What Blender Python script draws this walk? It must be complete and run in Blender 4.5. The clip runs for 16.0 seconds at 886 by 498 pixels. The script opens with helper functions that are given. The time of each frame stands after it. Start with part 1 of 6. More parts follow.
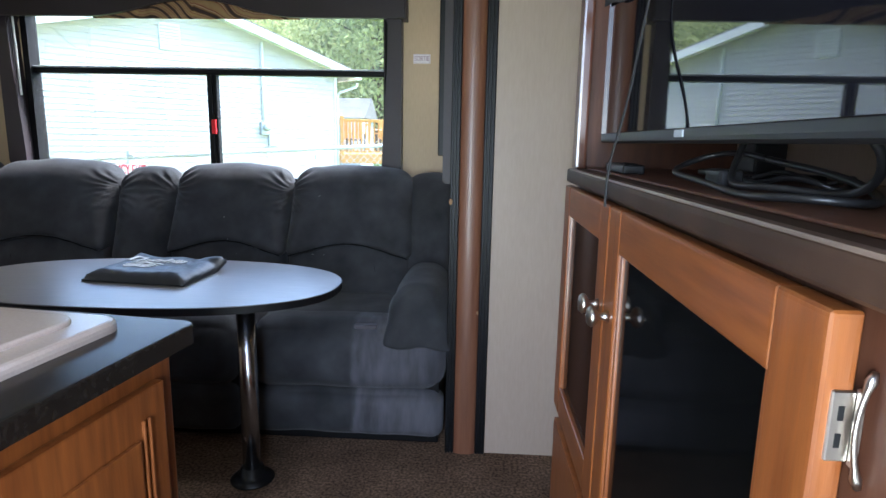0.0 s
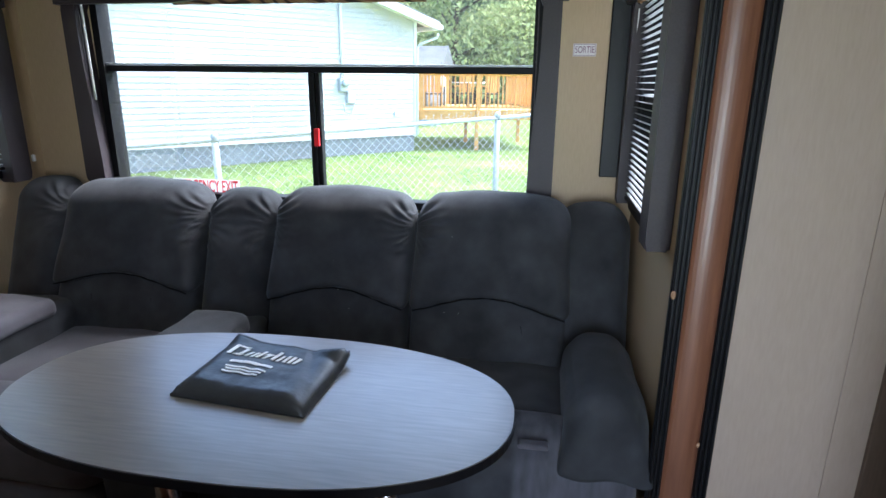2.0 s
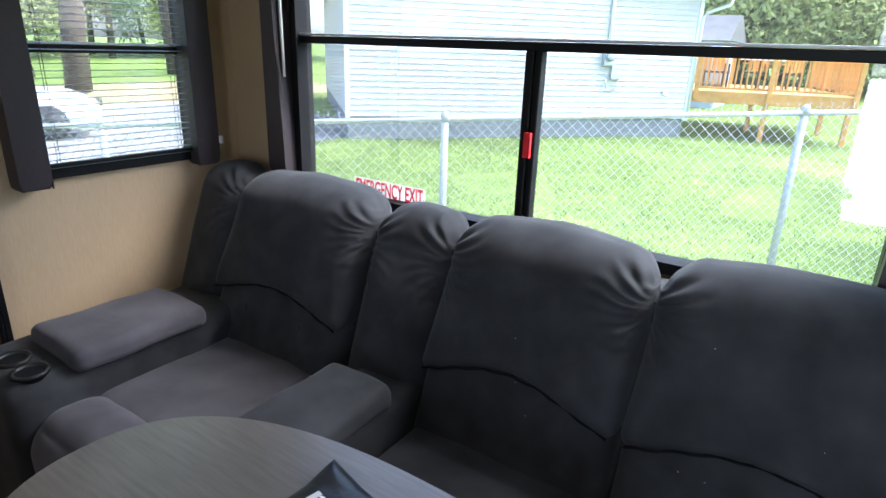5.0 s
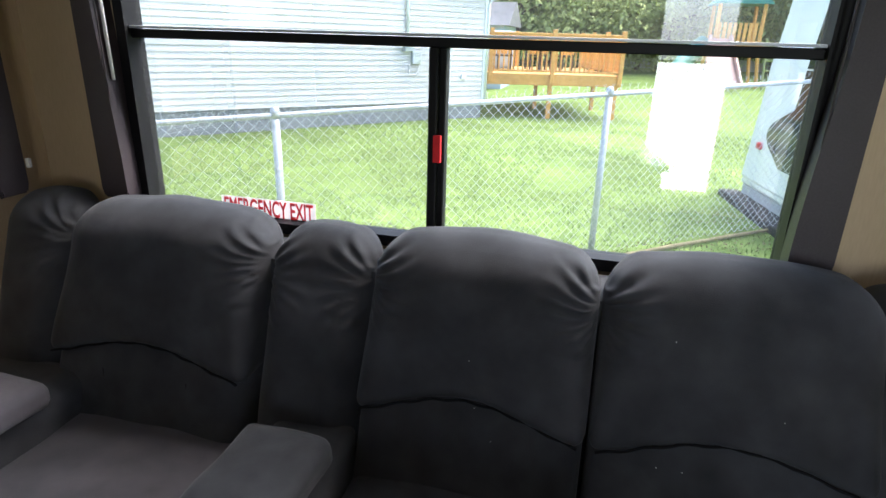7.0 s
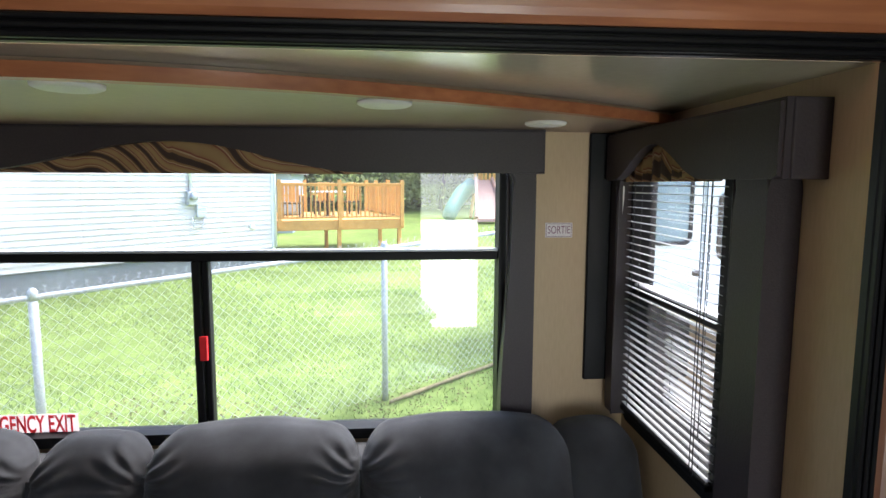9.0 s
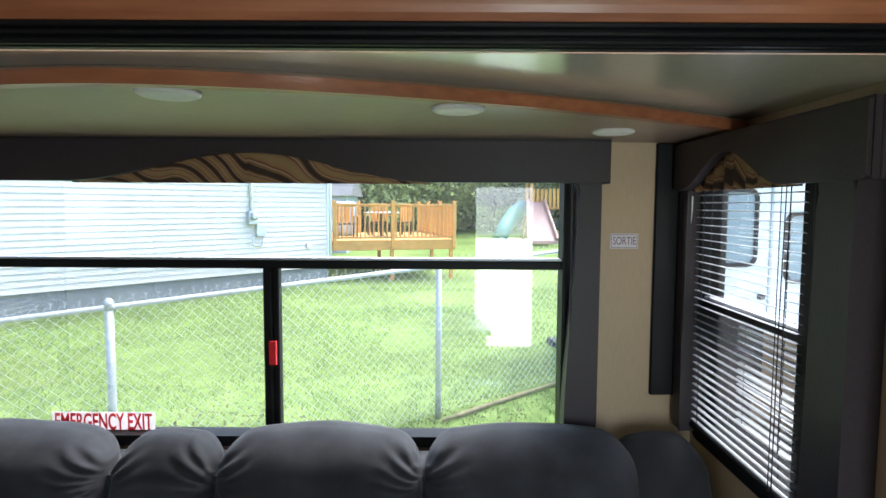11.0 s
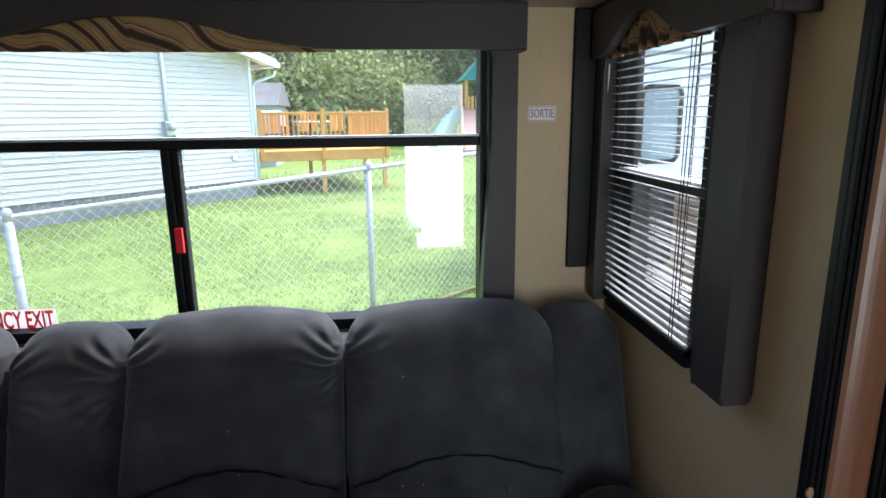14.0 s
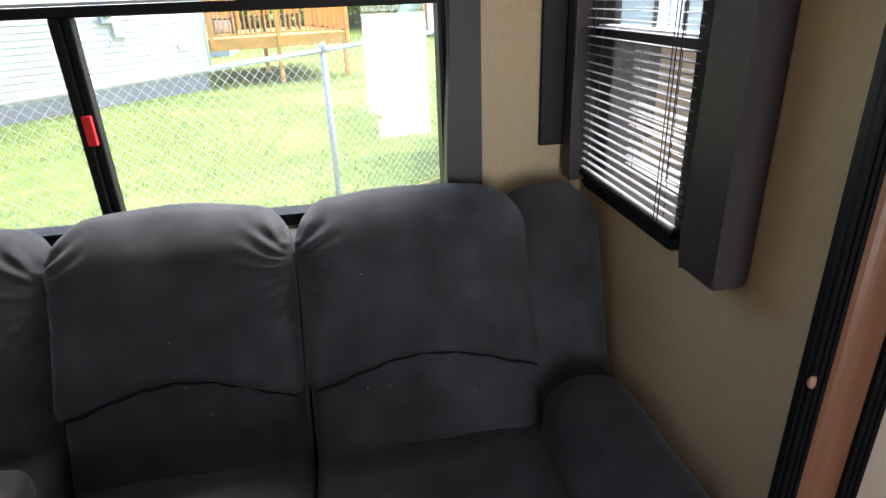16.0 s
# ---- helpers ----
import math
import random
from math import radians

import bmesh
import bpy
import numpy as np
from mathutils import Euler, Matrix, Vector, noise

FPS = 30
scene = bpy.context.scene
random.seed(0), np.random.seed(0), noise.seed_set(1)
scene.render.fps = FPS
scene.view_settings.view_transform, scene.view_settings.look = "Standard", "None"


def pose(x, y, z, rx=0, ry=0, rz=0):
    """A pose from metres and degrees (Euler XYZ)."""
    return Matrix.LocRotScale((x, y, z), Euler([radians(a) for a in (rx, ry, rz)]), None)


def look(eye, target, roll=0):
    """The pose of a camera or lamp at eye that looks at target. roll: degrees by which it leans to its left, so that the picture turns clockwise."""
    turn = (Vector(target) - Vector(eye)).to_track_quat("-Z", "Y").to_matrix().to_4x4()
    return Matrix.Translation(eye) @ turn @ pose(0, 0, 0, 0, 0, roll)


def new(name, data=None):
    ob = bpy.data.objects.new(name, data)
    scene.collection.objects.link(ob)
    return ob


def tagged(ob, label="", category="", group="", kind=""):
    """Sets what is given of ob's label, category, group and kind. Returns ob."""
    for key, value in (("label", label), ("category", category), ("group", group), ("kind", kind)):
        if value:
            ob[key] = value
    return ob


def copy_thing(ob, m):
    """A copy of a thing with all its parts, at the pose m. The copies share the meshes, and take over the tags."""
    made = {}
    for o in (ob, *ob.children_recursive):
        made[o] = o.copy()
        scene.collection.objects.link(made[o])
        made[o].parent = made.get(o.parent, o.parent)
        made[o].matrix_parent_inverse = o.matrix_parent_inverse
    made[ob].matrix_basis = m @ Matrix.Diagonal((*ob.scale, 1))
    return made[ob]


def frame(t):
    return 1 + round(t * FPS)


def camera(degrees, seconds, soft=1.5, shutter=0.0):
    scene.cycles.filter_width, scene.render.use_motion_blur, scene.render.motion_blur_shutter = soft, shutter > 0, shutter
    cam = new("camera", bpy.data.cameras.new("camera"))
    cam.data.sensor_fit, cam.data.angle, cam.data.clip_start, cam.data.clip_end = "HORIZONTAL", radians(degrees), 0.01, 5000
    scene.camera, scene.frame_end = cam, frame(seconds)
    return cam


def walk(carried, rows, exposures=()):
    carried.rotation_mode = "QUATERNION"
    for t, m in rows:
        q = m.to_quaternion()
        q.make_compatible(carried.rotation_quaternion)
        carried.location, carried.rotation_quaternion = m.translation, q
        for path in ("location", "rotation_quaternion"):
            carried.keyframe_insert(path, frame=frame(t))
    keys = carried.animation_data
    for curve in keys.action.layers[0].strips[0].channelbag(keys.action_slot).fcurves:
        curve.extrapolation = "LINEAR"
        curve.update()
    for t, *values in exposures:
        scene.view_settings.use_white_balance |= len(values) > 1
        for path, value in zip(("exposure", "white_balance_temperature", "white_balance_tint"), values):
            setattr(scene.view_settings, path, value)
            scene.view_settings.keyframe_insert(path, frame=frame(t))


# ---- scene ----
cam = camera(74.5, 16.0)
PATH = [
    (0, (0.068, -0.037, 1.234), (-0.031, 1.928, 0.872), 1.1),
    (0.3, (0.053, 0.11, 1.351), (-0.075, 2.067, 0.955), 1.0),
    (0.5, (0.001, 0.159, 1.425), (-0.128, 2.108, 0.994), 0.8),
    (0.6, (-0.016, 0.189, 1.448), (-0.15, 2.135, 1.004), 0.9),
    (1, (-0.15, 0.304, 1.461), (-0.327, 2.239, 0.986), 0.8),
    (1.5, (-0.329, 0.468, 1.535), (-0.596, 2.377, 1.002), 0.7),
    (2, (-0.363, 0.65, 1.528), (-0.683, 2.547, 0.981), 0.6),
    (2.5, (-0.231, 0.935, 1.596), (-0.537, 2.83, 1.034), 0.8),
    (3, (-0.307, 1.206, 1.607), (-0.631, 3.089, 1.017), 0.9),
    (3.5, (-0.451, 1.332, 1.578), (-1.084, 3.138, 0.995), 1.9),
    (3.9, (-0.474, 1.355, 1.565), (-1.398, 3.022, 0.958), 1.9),
    (4, (-0.489, 1.342, 1.57), (-1.459, 2.978, 0.953), 2.5),
    (4.2, (-0.485, 1.359, 1.569), (-1.548, 2.929, 0.931), 2.2),
    (6.3, (-0.881, 1.677, 1.562), (-1.81, 3.31, 0.875), 1.3),
    (6.5, (-0.925, 1.671, 1.554), (-1.708, 3.378, 0.867), 1.5),
    (7, (-0.919, 1.531, 1.588), (-1.384, 3.354, 0.911), 1.7),
    (7.4, (-0.818, 1.443, 1.588), (-1.088, 3.316, 0.941), 2.0),
    (7.5, (-0.781, 1.442, 1.587), (-1.009, 3.325, 0.955), 2.2),
    (8, (-0.711, 1.385, 1.63), (-0.742, 3.33, 1.166), 2.1),
    (8.2, (-0.741, 1.337, 1.663), (-0.721, 3.298, 1.268), 1.8),
    (8.5, (-0.762, 1.305, 1.765), (-0.661, 3.278, 1.455), 0.9),
    (9, (-0.759, 1.296, 1.813), (-0.59, 3.276, 1.587), 0.2),
    (9.2, (-0.769, 1.289, 1.822), (-0.603, 3.27, 1.603), 0.8),
    (9.5, (-0.772, 1.302, 1.808), (-0.656, 3.29, 1.625), 0.2),
    (9.7, (-0.765, 1.297, 1.836), (-0.776, 3.289, 1.661), 0.1),
    (11.8, (-0.821, 1.277, 1.741), (-0.797, 3.272, 1.598), 0.9),
    (12, (-0.791, 1.291, 1.738), (-0.74, 3.275, 1.491), 0.7),
    (12.5, (-0.749, 1.308, 1.661), (-0.654, 3.283, 1.359), 0.6),
    (13, (-0.742, 1.3, 1.66), (-0.594, 3.263, 1.31), 0.3),
    (13.5, (-0.743, 1.299, 1.663), (-0.561, 3.251, 1.266), -0.1),
    (14, (-0.735, 1.31, 1.656), (-0.53, 3.249, 1.212), -0.6),
    (14.5, (-0.715, 1.315, 1.635), (-0.499, 3.243, 1.15), -0.9),
    (15, (-0.746, 1.327, 1.613), (-0.463, 3.218, 1.025), -1.4),
    (15.5, (-0.728, 1.354, 1.592), (-0.43, 3.199, 0.879), -2.3),
    (16, (-0.681, 1.482, 1.585), (-0.409, 3.295, 0.786), -2.3),
]
EXPOSURE = [(0, 4.12, 5650, 10), (1.0, 3.9, 5550, 9), (2.0, 3.98, 5550, 10), (3.0, 3.85, 5600, 9), (4.2, 3.85, 5600, 10), (6.3, 3.52, 6000, 12), (9.0, 3.6, 6250, 14), (9.7, 3.6, 6250, 14), (11.8, 3.42, 5650, 8), (12.5, 3.4, 5550, 8), (14.5, 3.58, 6150, 13), (16, 3.88, 6450, 16)]
walk(cam, [(t, look(eye, target, roll)) for t, eye, target, roll in PATH], EXPOSURE)

# ---------- world, sun, exposure ----------
world = bpy.data.worlds.new("sky")
scene.world = world
world.use_nodes = True
wn = world.node_tree.nodes
sky = wn.new("ShaderNodeTexSky")
sky.sky_type = 'NISHITA'
sky.sun_disc = False
sky.sun_elevation = radians(57)
sky.sun_rotation = radians(51)
sky.air_density, sky.dust_density, sky.ozone_density = 0.8, 3.6, 0.8
wn["Background"].inputs["Strength"].default_value = 0.15
world.node_tree.links.new(sky.outputs[0], wn["Background"].inputs["Color"])
sun = new("sun", bpy.data.lights.new("sun", 'SUN'))
sun.data.energy, sun.data.angle, sun.data.color = 1.05, radians(60), (1.0, 0.97, 0.94)
sun.matrix_world = look((0, 0, 0), (-0.42, -0.34, -0.84))

# daylight through the open doorway, and added fill lamps, all behind the camera's view
def daylight(name, m, w, h, watts):
    d = new(name, bpy.data.lights.new(name, 'AREA'))
    d.data.shape, d.data.size, d.data.size_y, d.data.energy, d.data.color = 'RECTANGLE', w, h, watts, (0.93, 0.97, 1.0)
    d.matrix_world = m
daylight("doorway_daylight", look((-0.22, -0.53, 0.93), (-0.22, 3.0, 0.93)), 0.55, 1.06, 2.2)
daylight("door_window_daylight", look((-0.22, -0.53, 1.71), (-0.22, 3.0, 1.71)), 0.55, 0.46, 0.30)
# fill lamps added at the ceiling and west wall; no openings are built there
daylight("ceiling_fill", pose(-1.0, 0.75, 2.318), 0.7, 0.7, 0.2)
daylight("west_fill", look((-3.598, 0.8, 1.5), (0.0, 0.8, 1.2)), 1.1, 0.75, 0.4)

# ---------- materials ----------
def mat(name, c1, c2=None, rough=0.6, metal=0.0, scale=30.0, detail=6.0, bump=0.0, bscale=None, sheen=0.0,
        stretch=(1, 1, 1), big=0.0, bigscale=2.0, spec=0.5, coat=0.0, lo=0.3, hi=0.7, rvar=0.0, isle=0.0, obj=0.0):
    """Two scales of colour variation, roughness variation and fine relief."""
    m = bpy.data.materials.new(name)
    m.use_nodes = True
    nt = m.node_tree
    b = nt.nodes["Principled BSDF"]
    L = nt.links.new
    b.inputs["Roughness"].default_value = rough
    b.inputs["Metallic"].default_value = metal
    b.inputs["Specular IOR Level"].default_value = spec
    b.inputs["Sheen Weight"].default_value = sheen
    b.inputs["Sheen Roughness"].default_value = 0.45
    b.inputs["Coat Weight"].default_value = coat
    b.inputs["Coat Roughness"].default_value = 0.15
    tc = nt.nodes.new("ShaderNodeTexCoord")
    mp = nt.nodes.new("ShaderNodeMapping")
    mp.inputs["Scale"].default_value = stretch
    L(tc.outputs["Object"], mp.inputs["Vector"])
    n1 = nt.nodes.new("ShaderNodeTexNoise")
    n1.inputs["Scale"].default_value, n1.inputs["Detail"].default_value = scale, detail
    L(mp.outputs[0], n1.inputs["Vector"])
    r = nt.nodes.new("ShaderNodeValToRGB")
    c2 = c2 or tuple(v * 0.8 for v in c1)
    r.color_ramp.elements[0].position, r.color_ramp.elements[1].position = lo, hi
    r.color_ramp.elements[0].color, r.color_ramp.elements[1].color = (*c2, 1), (*c1, 1)
    L(n1.outputs["Fac"], r.inputs["Fac"])
    col = r.outputs["Color"]
    if big or obj or isle:
        n2 = nt.nodes.new("ShaderNodeTexNoise")
        n2.inputs["Scale"].default_value, n2.inputs["Detail"].default_value = bigscale, 3.0
        L(tc.outputs["Object"], n2.inputs["Vector"])
        mr = nt.nodes.new("ShaderNodeMapRange")
        mr.inputs["From Min"].default_value, mr.inputs["From Max"].default_value = 0.3, 0.7
        mr.inputs["To Min"].default_value, mr.inputs["To Max"].default_value = 1 - big, 1 + big
        L(n2.outputs["Fac"], mr.inputs["Value"])
        hs = nt.nodes.new("ShaderNodeHueSaturation")
        L(col, hs.inputs["Color"])
        val = mr.outputs[0]
        if obj or isle:
            src = nt.nodes.new("ShaderNodeObjectInfo").outputs["Random"] if obj else nt.nodes.new("ShaderNodeNewGeometry").outputs["Random Per Island"]
            m2 = nt.nodes.new("ShaderNodeMapRange")
            k = obj or isle
            m2.inputs["To Min"].default_value, m2.inputs["To Max"].default_value = 1 - k, 1 + k
            L(src, m2.inputs["Value"])
            mu = nt.nodes.new("ShaderNodeMath")
            mu.operation = 'MULTIPLY'
            L(val, mu.inputs[0])
            L(m2.outputs[0], mu.inputs[1])
            val = mu.outputs[0]
        L(val, hs.inputs["Value"])
        col = hs.outputs["Color"]
    L(col, b.inputs["Base Color"])
    if rvar:
        n4 = nt.nodes.new("ShaderNodeTexNoise")
        n4.inputs["Scale"].default_value = 9.0
        L(tc.outputs["Object"], n4.inputs["Vector"])
        m4 = nt.nodes.new("ShaderNodeMapRange")
        m4.inputs["To Min"].default_value, m4.inputs["To Max"].default_value = max(0.02, rough - rvar), rough + rvar
        L(n4.outputs["Fac"], m4.inputs["Value"])
        L(m4.outputs[0], b.inputs["Roughness"])
    if bump:
        n3 = nt.nodes.new("ShaderNodeTexNoise")
        n3.inputs["Scale"].default_value, n3.inputs["Detail"].default_value = bscale or scale, 5.0
        L(mp.outputs[0], n3.inputs["Vector"])
        bp = nt.nodes.new("ShaderNodeBump")
        bp.inputs["Strength"].default_value, bp.inputs["Distance"].default_value = bump, 0.004
        L(n3.outputs["Fac"], bp.inputs["Height"])
        L(bp.outputs[0], b.inputs["Normal"])
    return m


def glass_mat(name, tint=(0.47, 0.50, 0.49), gloss=0.07):
    m = bpy.data.materials.new(name)
    m.use_nodes = True
    nt = m.node_tree
    nt.nodes.remove(nt.nodes["Principled BSDF"])
    t = nt.nodes.new("ShaderNodeBsdfTransparent")
    t.inputs["Color"].default_value = (*tint, 1)
    g = nt.nodes.new("ShaderNodeBsdfGlossy")
    g.inputs["Roughness"].default_value = 0.0
    fr = nt.nodes.new("ShaderNodeFresnel")
    fr.inputs["IOR"].default_value = 1.5
    mul = nt.nodes.new("ShaderNodeMath")
    mul.operation = 'MULTIPLY_ADD'
    mul.inputs[1].default_value, mul.inputs[2].default_value = 1.6, gloss - 0.04
    nt.links.new(fr.outputs[0], mul.inputs[0])
    mx = nt.nodes.new("ShaderNodeMixShader")
    nt.links.new(mul.outputs[0], mx.inputs[0])
    nt.links.new(t.outputs[0], mx.inputs[1])
    nt.links.new(g.outputs[0], mx.inputs[2])
    # thin film that scatters daylight, added to imitate the reflection veil on the glass
    veil = nt.nodes.new("ShaderNodeBsdfTranslucent")
    veil.inputs["Color"].default_value = (0.8, 0.8, 0.78, 1)
    film = nt.nodes.new("ShaderNodeMixShader")
    tc = nt.nodes.new("ShaderNodeTexCoord")
    nz = nt.nodes.new("ShaderNodeTexNoise")
    nz.inputs["Scale"].default_value, nz.inputs["Detail"].default_value = 5.0, 6.0
    nt.links.new(tc.outputs["Object"], nz.inputs["Vector"])
    mr = nt.nodes.new("ShaderNodeMapRange")
    mr.inputs["To Min"].default_value, mr.inputs["To Max"].default_value = 0.007, 0.018
    nt.links.new(nz.outputs["Fac"], mr.inputs["Value"])
    nt.links.new(mr.outputs[0], film.inputs[0])
    nt.links.new(mx.outputs[0], film.inputs[1])
    nt.links.new(veil.outputs[0], film.inputs[2])
    nt.links.new(film.outputs[0], nt.nodes["Material Output"].inputs[0])
    return m


def swirl_mat(name):
    """Woven drapery print: gold ground with brown, cream and rust swirling stripes."""
    m = mat(name, (0.5, 0.33, 0.14), rough=0.75, bump=0.3, bscale=500)
    nt = m.node_tree
    b = nt.nodes["Principled BSDF"]
    tc = nt.nodes.new("ShaderNodeTexCoord")
    mp = nt.nodes.new("ShaderNodeMapping")
    mp.inputs["Rotation"].default_value = (0, radians(62), 0)
    mp.inputs["Scale"].default_value = (1.0, 1.0, 1.0)
    w = nt.nodes.new("ShaderNodeTexWave")
    w.inputs["Scale"].default_value, w.inputs["Distortion"].default_value = 6.0, 9.0
    w.inputs["Detail"].default_value, w.inputs["Detail Scale"].default_value = 0.4, 0.9
    r = nt.nodes.new("ShaderNodeValToRGB")
    e = r.color_ramp.elements
    e[0].position, e[0].color = 0.0, (0.045, 0.022, 0.015, 1)
    e[1].position, e[1].color = 1.0, (0.36, 0.23, 0.10, 1)
    for p, c in ((0.15, (0.05, 0.025, 0.018, 1)), (0.2, (0.24, 0.125, 0.05, 1)), (0.42, (0.28, 0.16, 0.07, 1)), (0.46, (0.46, 0.33, 0.20, 1)),
                 (0.56, (0.42, 0.29, 0.17, 1)), (0.6, (0.22, 0.06, 0.03, 1)), (0.7, (0.2, 0.055, 0.03, 1)), (0.74, (0.3, 0.17, 0.075, 1))):
        k = e.new(p)
        k.color = c
    nt.links.new(tc.outputs["Object"], mp.inputs[0])
    nt.links.new(mp.outputs[0], w.inputs["Vector"])
    nt.links.new(w.outputs["Fac"], r.inputs[0])
    nt.links.new(r.outputs[0], b.inputs["Base Color"])
    return m


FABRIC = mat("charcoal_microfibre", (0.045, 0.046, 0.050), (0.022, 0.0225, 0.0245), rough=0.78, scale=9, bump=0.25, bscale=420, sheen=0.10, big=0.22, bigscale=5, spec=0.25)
# charcoal fabric lightened: window light on the left seat is put into this colour
FABRIC2 = mat("pale_lit_microfibre", (0.100, 0.092, 0.104), (0.064, 0.060, 0.068), rough=0.8, scale=7, bump=0.25, bscale=420, sheen=0.14, big=0.2, bigscale=6, spec=0.25)
SEAM = mat("seam_thread", (0.010, 0.010, 0.011), rough=0.9, spec=0.1)
WALLP = mat("beige_wall_panel", (0.52, 0.385, 0.235), (0.475, 0.35, 0.21), rough=0.55, scale=160, stretch=(1, 1, 0.15), bump=0.12, bscale=260, big=0.04, bigscale=1.5)
WALLPALE = mat("pale_wall_panel", (0.40, 0.31, 0.24), (0.37, 0.285, 0.22), rough=0.5, scale=160, stretch=(1, 1, 0.15), bump=0.12, bscale=260, big=0.04, bigscale=1.5)
# beige wall in shade: the shade is put into this brown colour
SHADEP = mat("shaded_wall_panel", (0.115, 0.077, 0.052), (0.09, 0.06, 0.04), rough=0.5, scale=160, stretch=(1, 1, 0.15), bump=0.12, bscale=260, big=0.05, bigscale=1.5)
CEILM = mat("ceiling_panel", (0.64, 0.59, 0.48), (0.60, 0.55, 0.45), coat=0.6, rough=0.2, scale=60, bump=0.05, big=0.03)
SOFFM = mat("soffit_panel", (0.33, 0.24, 0.17), (0.29, 0.21, 0.15), rough=0.4, scale=60, bump=0.05, big=0.05)
WOOD = mat("honey_stained_wood", (0.23, 0.072, 0.016), (0.125, 0.034, 0.008), rough=0.36, scale=22, stretch=(3, 3, 0.25), bump=0.1, bscale=70, big=0.12, bigscale=3, coat=0.25, rvar=0.08)
WOODH = mat("honey_stained_wood_rail", (0.23, 0.072, 0.016), (0.125, 0.034, 0.008), rough=0.36, scale=22, stretch=(3, 0.25, 3), bump=0.1, bscale=70, big=0.12, bigscale=3, coat=0.25, rvar=0.08)
WOODX = mat("honey_stained_wood_header", (0.40, 0.145, 0.06), (0.29, 0.095, 0.038), rough=0.4, scale=22, stretch=(0.25, 3, 3), bump=0.1, bscale=70, big=0.15, bigscale=2, coat=0.2, rvar=0.08)
WOODD = mat("dark_cherry_wood", (0.085, 0.032, 0.016), (0.05, 0.018, 0.009), rough=0.42, scale=22, stretch=(3, 3, 0.25), bump=0.08, bscale=70, big=0.15, bigscale=3, rvar=0.08)
WOODG = mat("glossy_cherry_wood", (0.12, 0.045, 0.024), (0.07, 0.026, 0.013), rough=0.3, scale=22, stretch=(3, 3, 0.25), bump=0.05, bscale=70, big=0.15, bigscale=3, coat=1.0)
WOODJ = mat("jamb_wood", (0.20, 0.085, 0.045), (0.145, 0.058, 0.03), rough=0.4, scale=24, stretch=(3, 3, 0.2), bump=0.06, bscale=70, big=0.1, bigscale=2, coat=0.15)
LEDGE = mat("worn_dark_edge", (0.045, 0.024, 0.015), (0.022, 0.012, 0.008), rough=0.5, scale=14, bump=0.08, big=0.3, bigscale=6, spec=0.22)
RUBBER = mat("black_rubber", (0.006, 0.006, 0.007), (0.004, 0.004, 0.005), rough=0.42, scale=50, bump=0.05, spec=0.28)
BLACKM = mat("black_window_frame", (0.006, 0.006, 0.007), (0.004, 0.004, 0.004), rough=0.5, scale=60, spec=0.2)
PADM = mat("aubergine_vinyl", (0.042, 0.032, 0.035), (0.033, 0.025, 0.027), rough=0.45, scale=180, bump=0.2, bscale=240, big=0.08, bigscale=4, spec=0.35)
SWIRL = swirl_mat("swirl_print_fabric")
SLAT = mat("grey_aluminium_slat", (0.55, 0.56, 0.57), (0.48, 0.49, 0.50), rough=0.35, scale=40)
CORD = mat("blind_cord", (0.03, 0.03, 0.03), rough=0.8)
GLASS = glass_mat("window_glass")
SCREENM = bpy.data.materials.new("insect_screen")
SCREENM.use_nodes = True
SCREENM.node_tree.nodes["Principled BSDF"].inputs["Base Color"].default_value = (0.03, 0.03, 0.032, 1)
tsp = SCREENM.node_tree.nodes.new("ShaderNodeBsdfTransparent")
tmx = SCREENM.node_tree.nodes.new("ShaderNodeMixShader")
tmx.inputs[0].default_value = 0.13
SCREENM.node_tree.links.new(tsp.outputs[0], tmx.inputs[1])
SCREENM.node_tree.links.new(SCREENM.node_tree.nodes["Principled BSDF"].outputs[0], tmx.inputs[2])
SCREENM.node_tree.links.new(tmx.outputs[0], SCREENM.node_tree.nodes["Material Output"].inputs[0])
def sticker_mat(name, col):
    """Thin printed film that daylight shines through."""
    m = mat(name, col, rough=0.6, scale=40)
    nt = m.node_tree
    tr = nt.nodes.new("ShaderNodeBsdfTranslucent")
    tr.inputs["Color"].default_value = (*col, 1)
    mx = nt.nodes.new("ShaderNodeMixShader")
    mx.inputs[0].default_value = 0.6
    nt.links.new(nt.nodes["Principled BSDF"].outputs[0], mx.inputs[1])
    nt.links.new(tr.outputs[0], mx.inputs[2])
    nt.links.new(mx.outputs[0], nt.nodes["Material Output"].inputs[0])
    return m
STICK = sticker_mat("translucent_sticker", (0.78, 0.74, 0.74))
STICKRED = sticker_mat("translucent_red_print", (0.85, 0.10, 0.12))
PAPER = mat("sign_paper", (0.78, 0.74, 0.74), (0.74, 0.7, 0.7), rough=0.6, scale=40)
REDINK = mat("red_ink", (0.55, 0.035, 0.04), rough=0.55, scale=60)
MAUVE = mat("faded_ink", (0.28, 0.13, 0.20), rough=0.6)
REDTAB = mat("red_plastic_latch", (0.75, 0.02, 0.025), rough=0.4, scale=60)
WHITEP = mat("white_plastic", (0.74, 0.72, 0.68), (0.70, 0.68, 0.64), rough=0.45, scale=50)
SINKM = mat("cream_sink_cover", (0.60, 0.49, 0.43), (0.55, 0.45, 0.39), rough=0.2, scale=200, bump=0.03, big=0.05, coat=0.3)
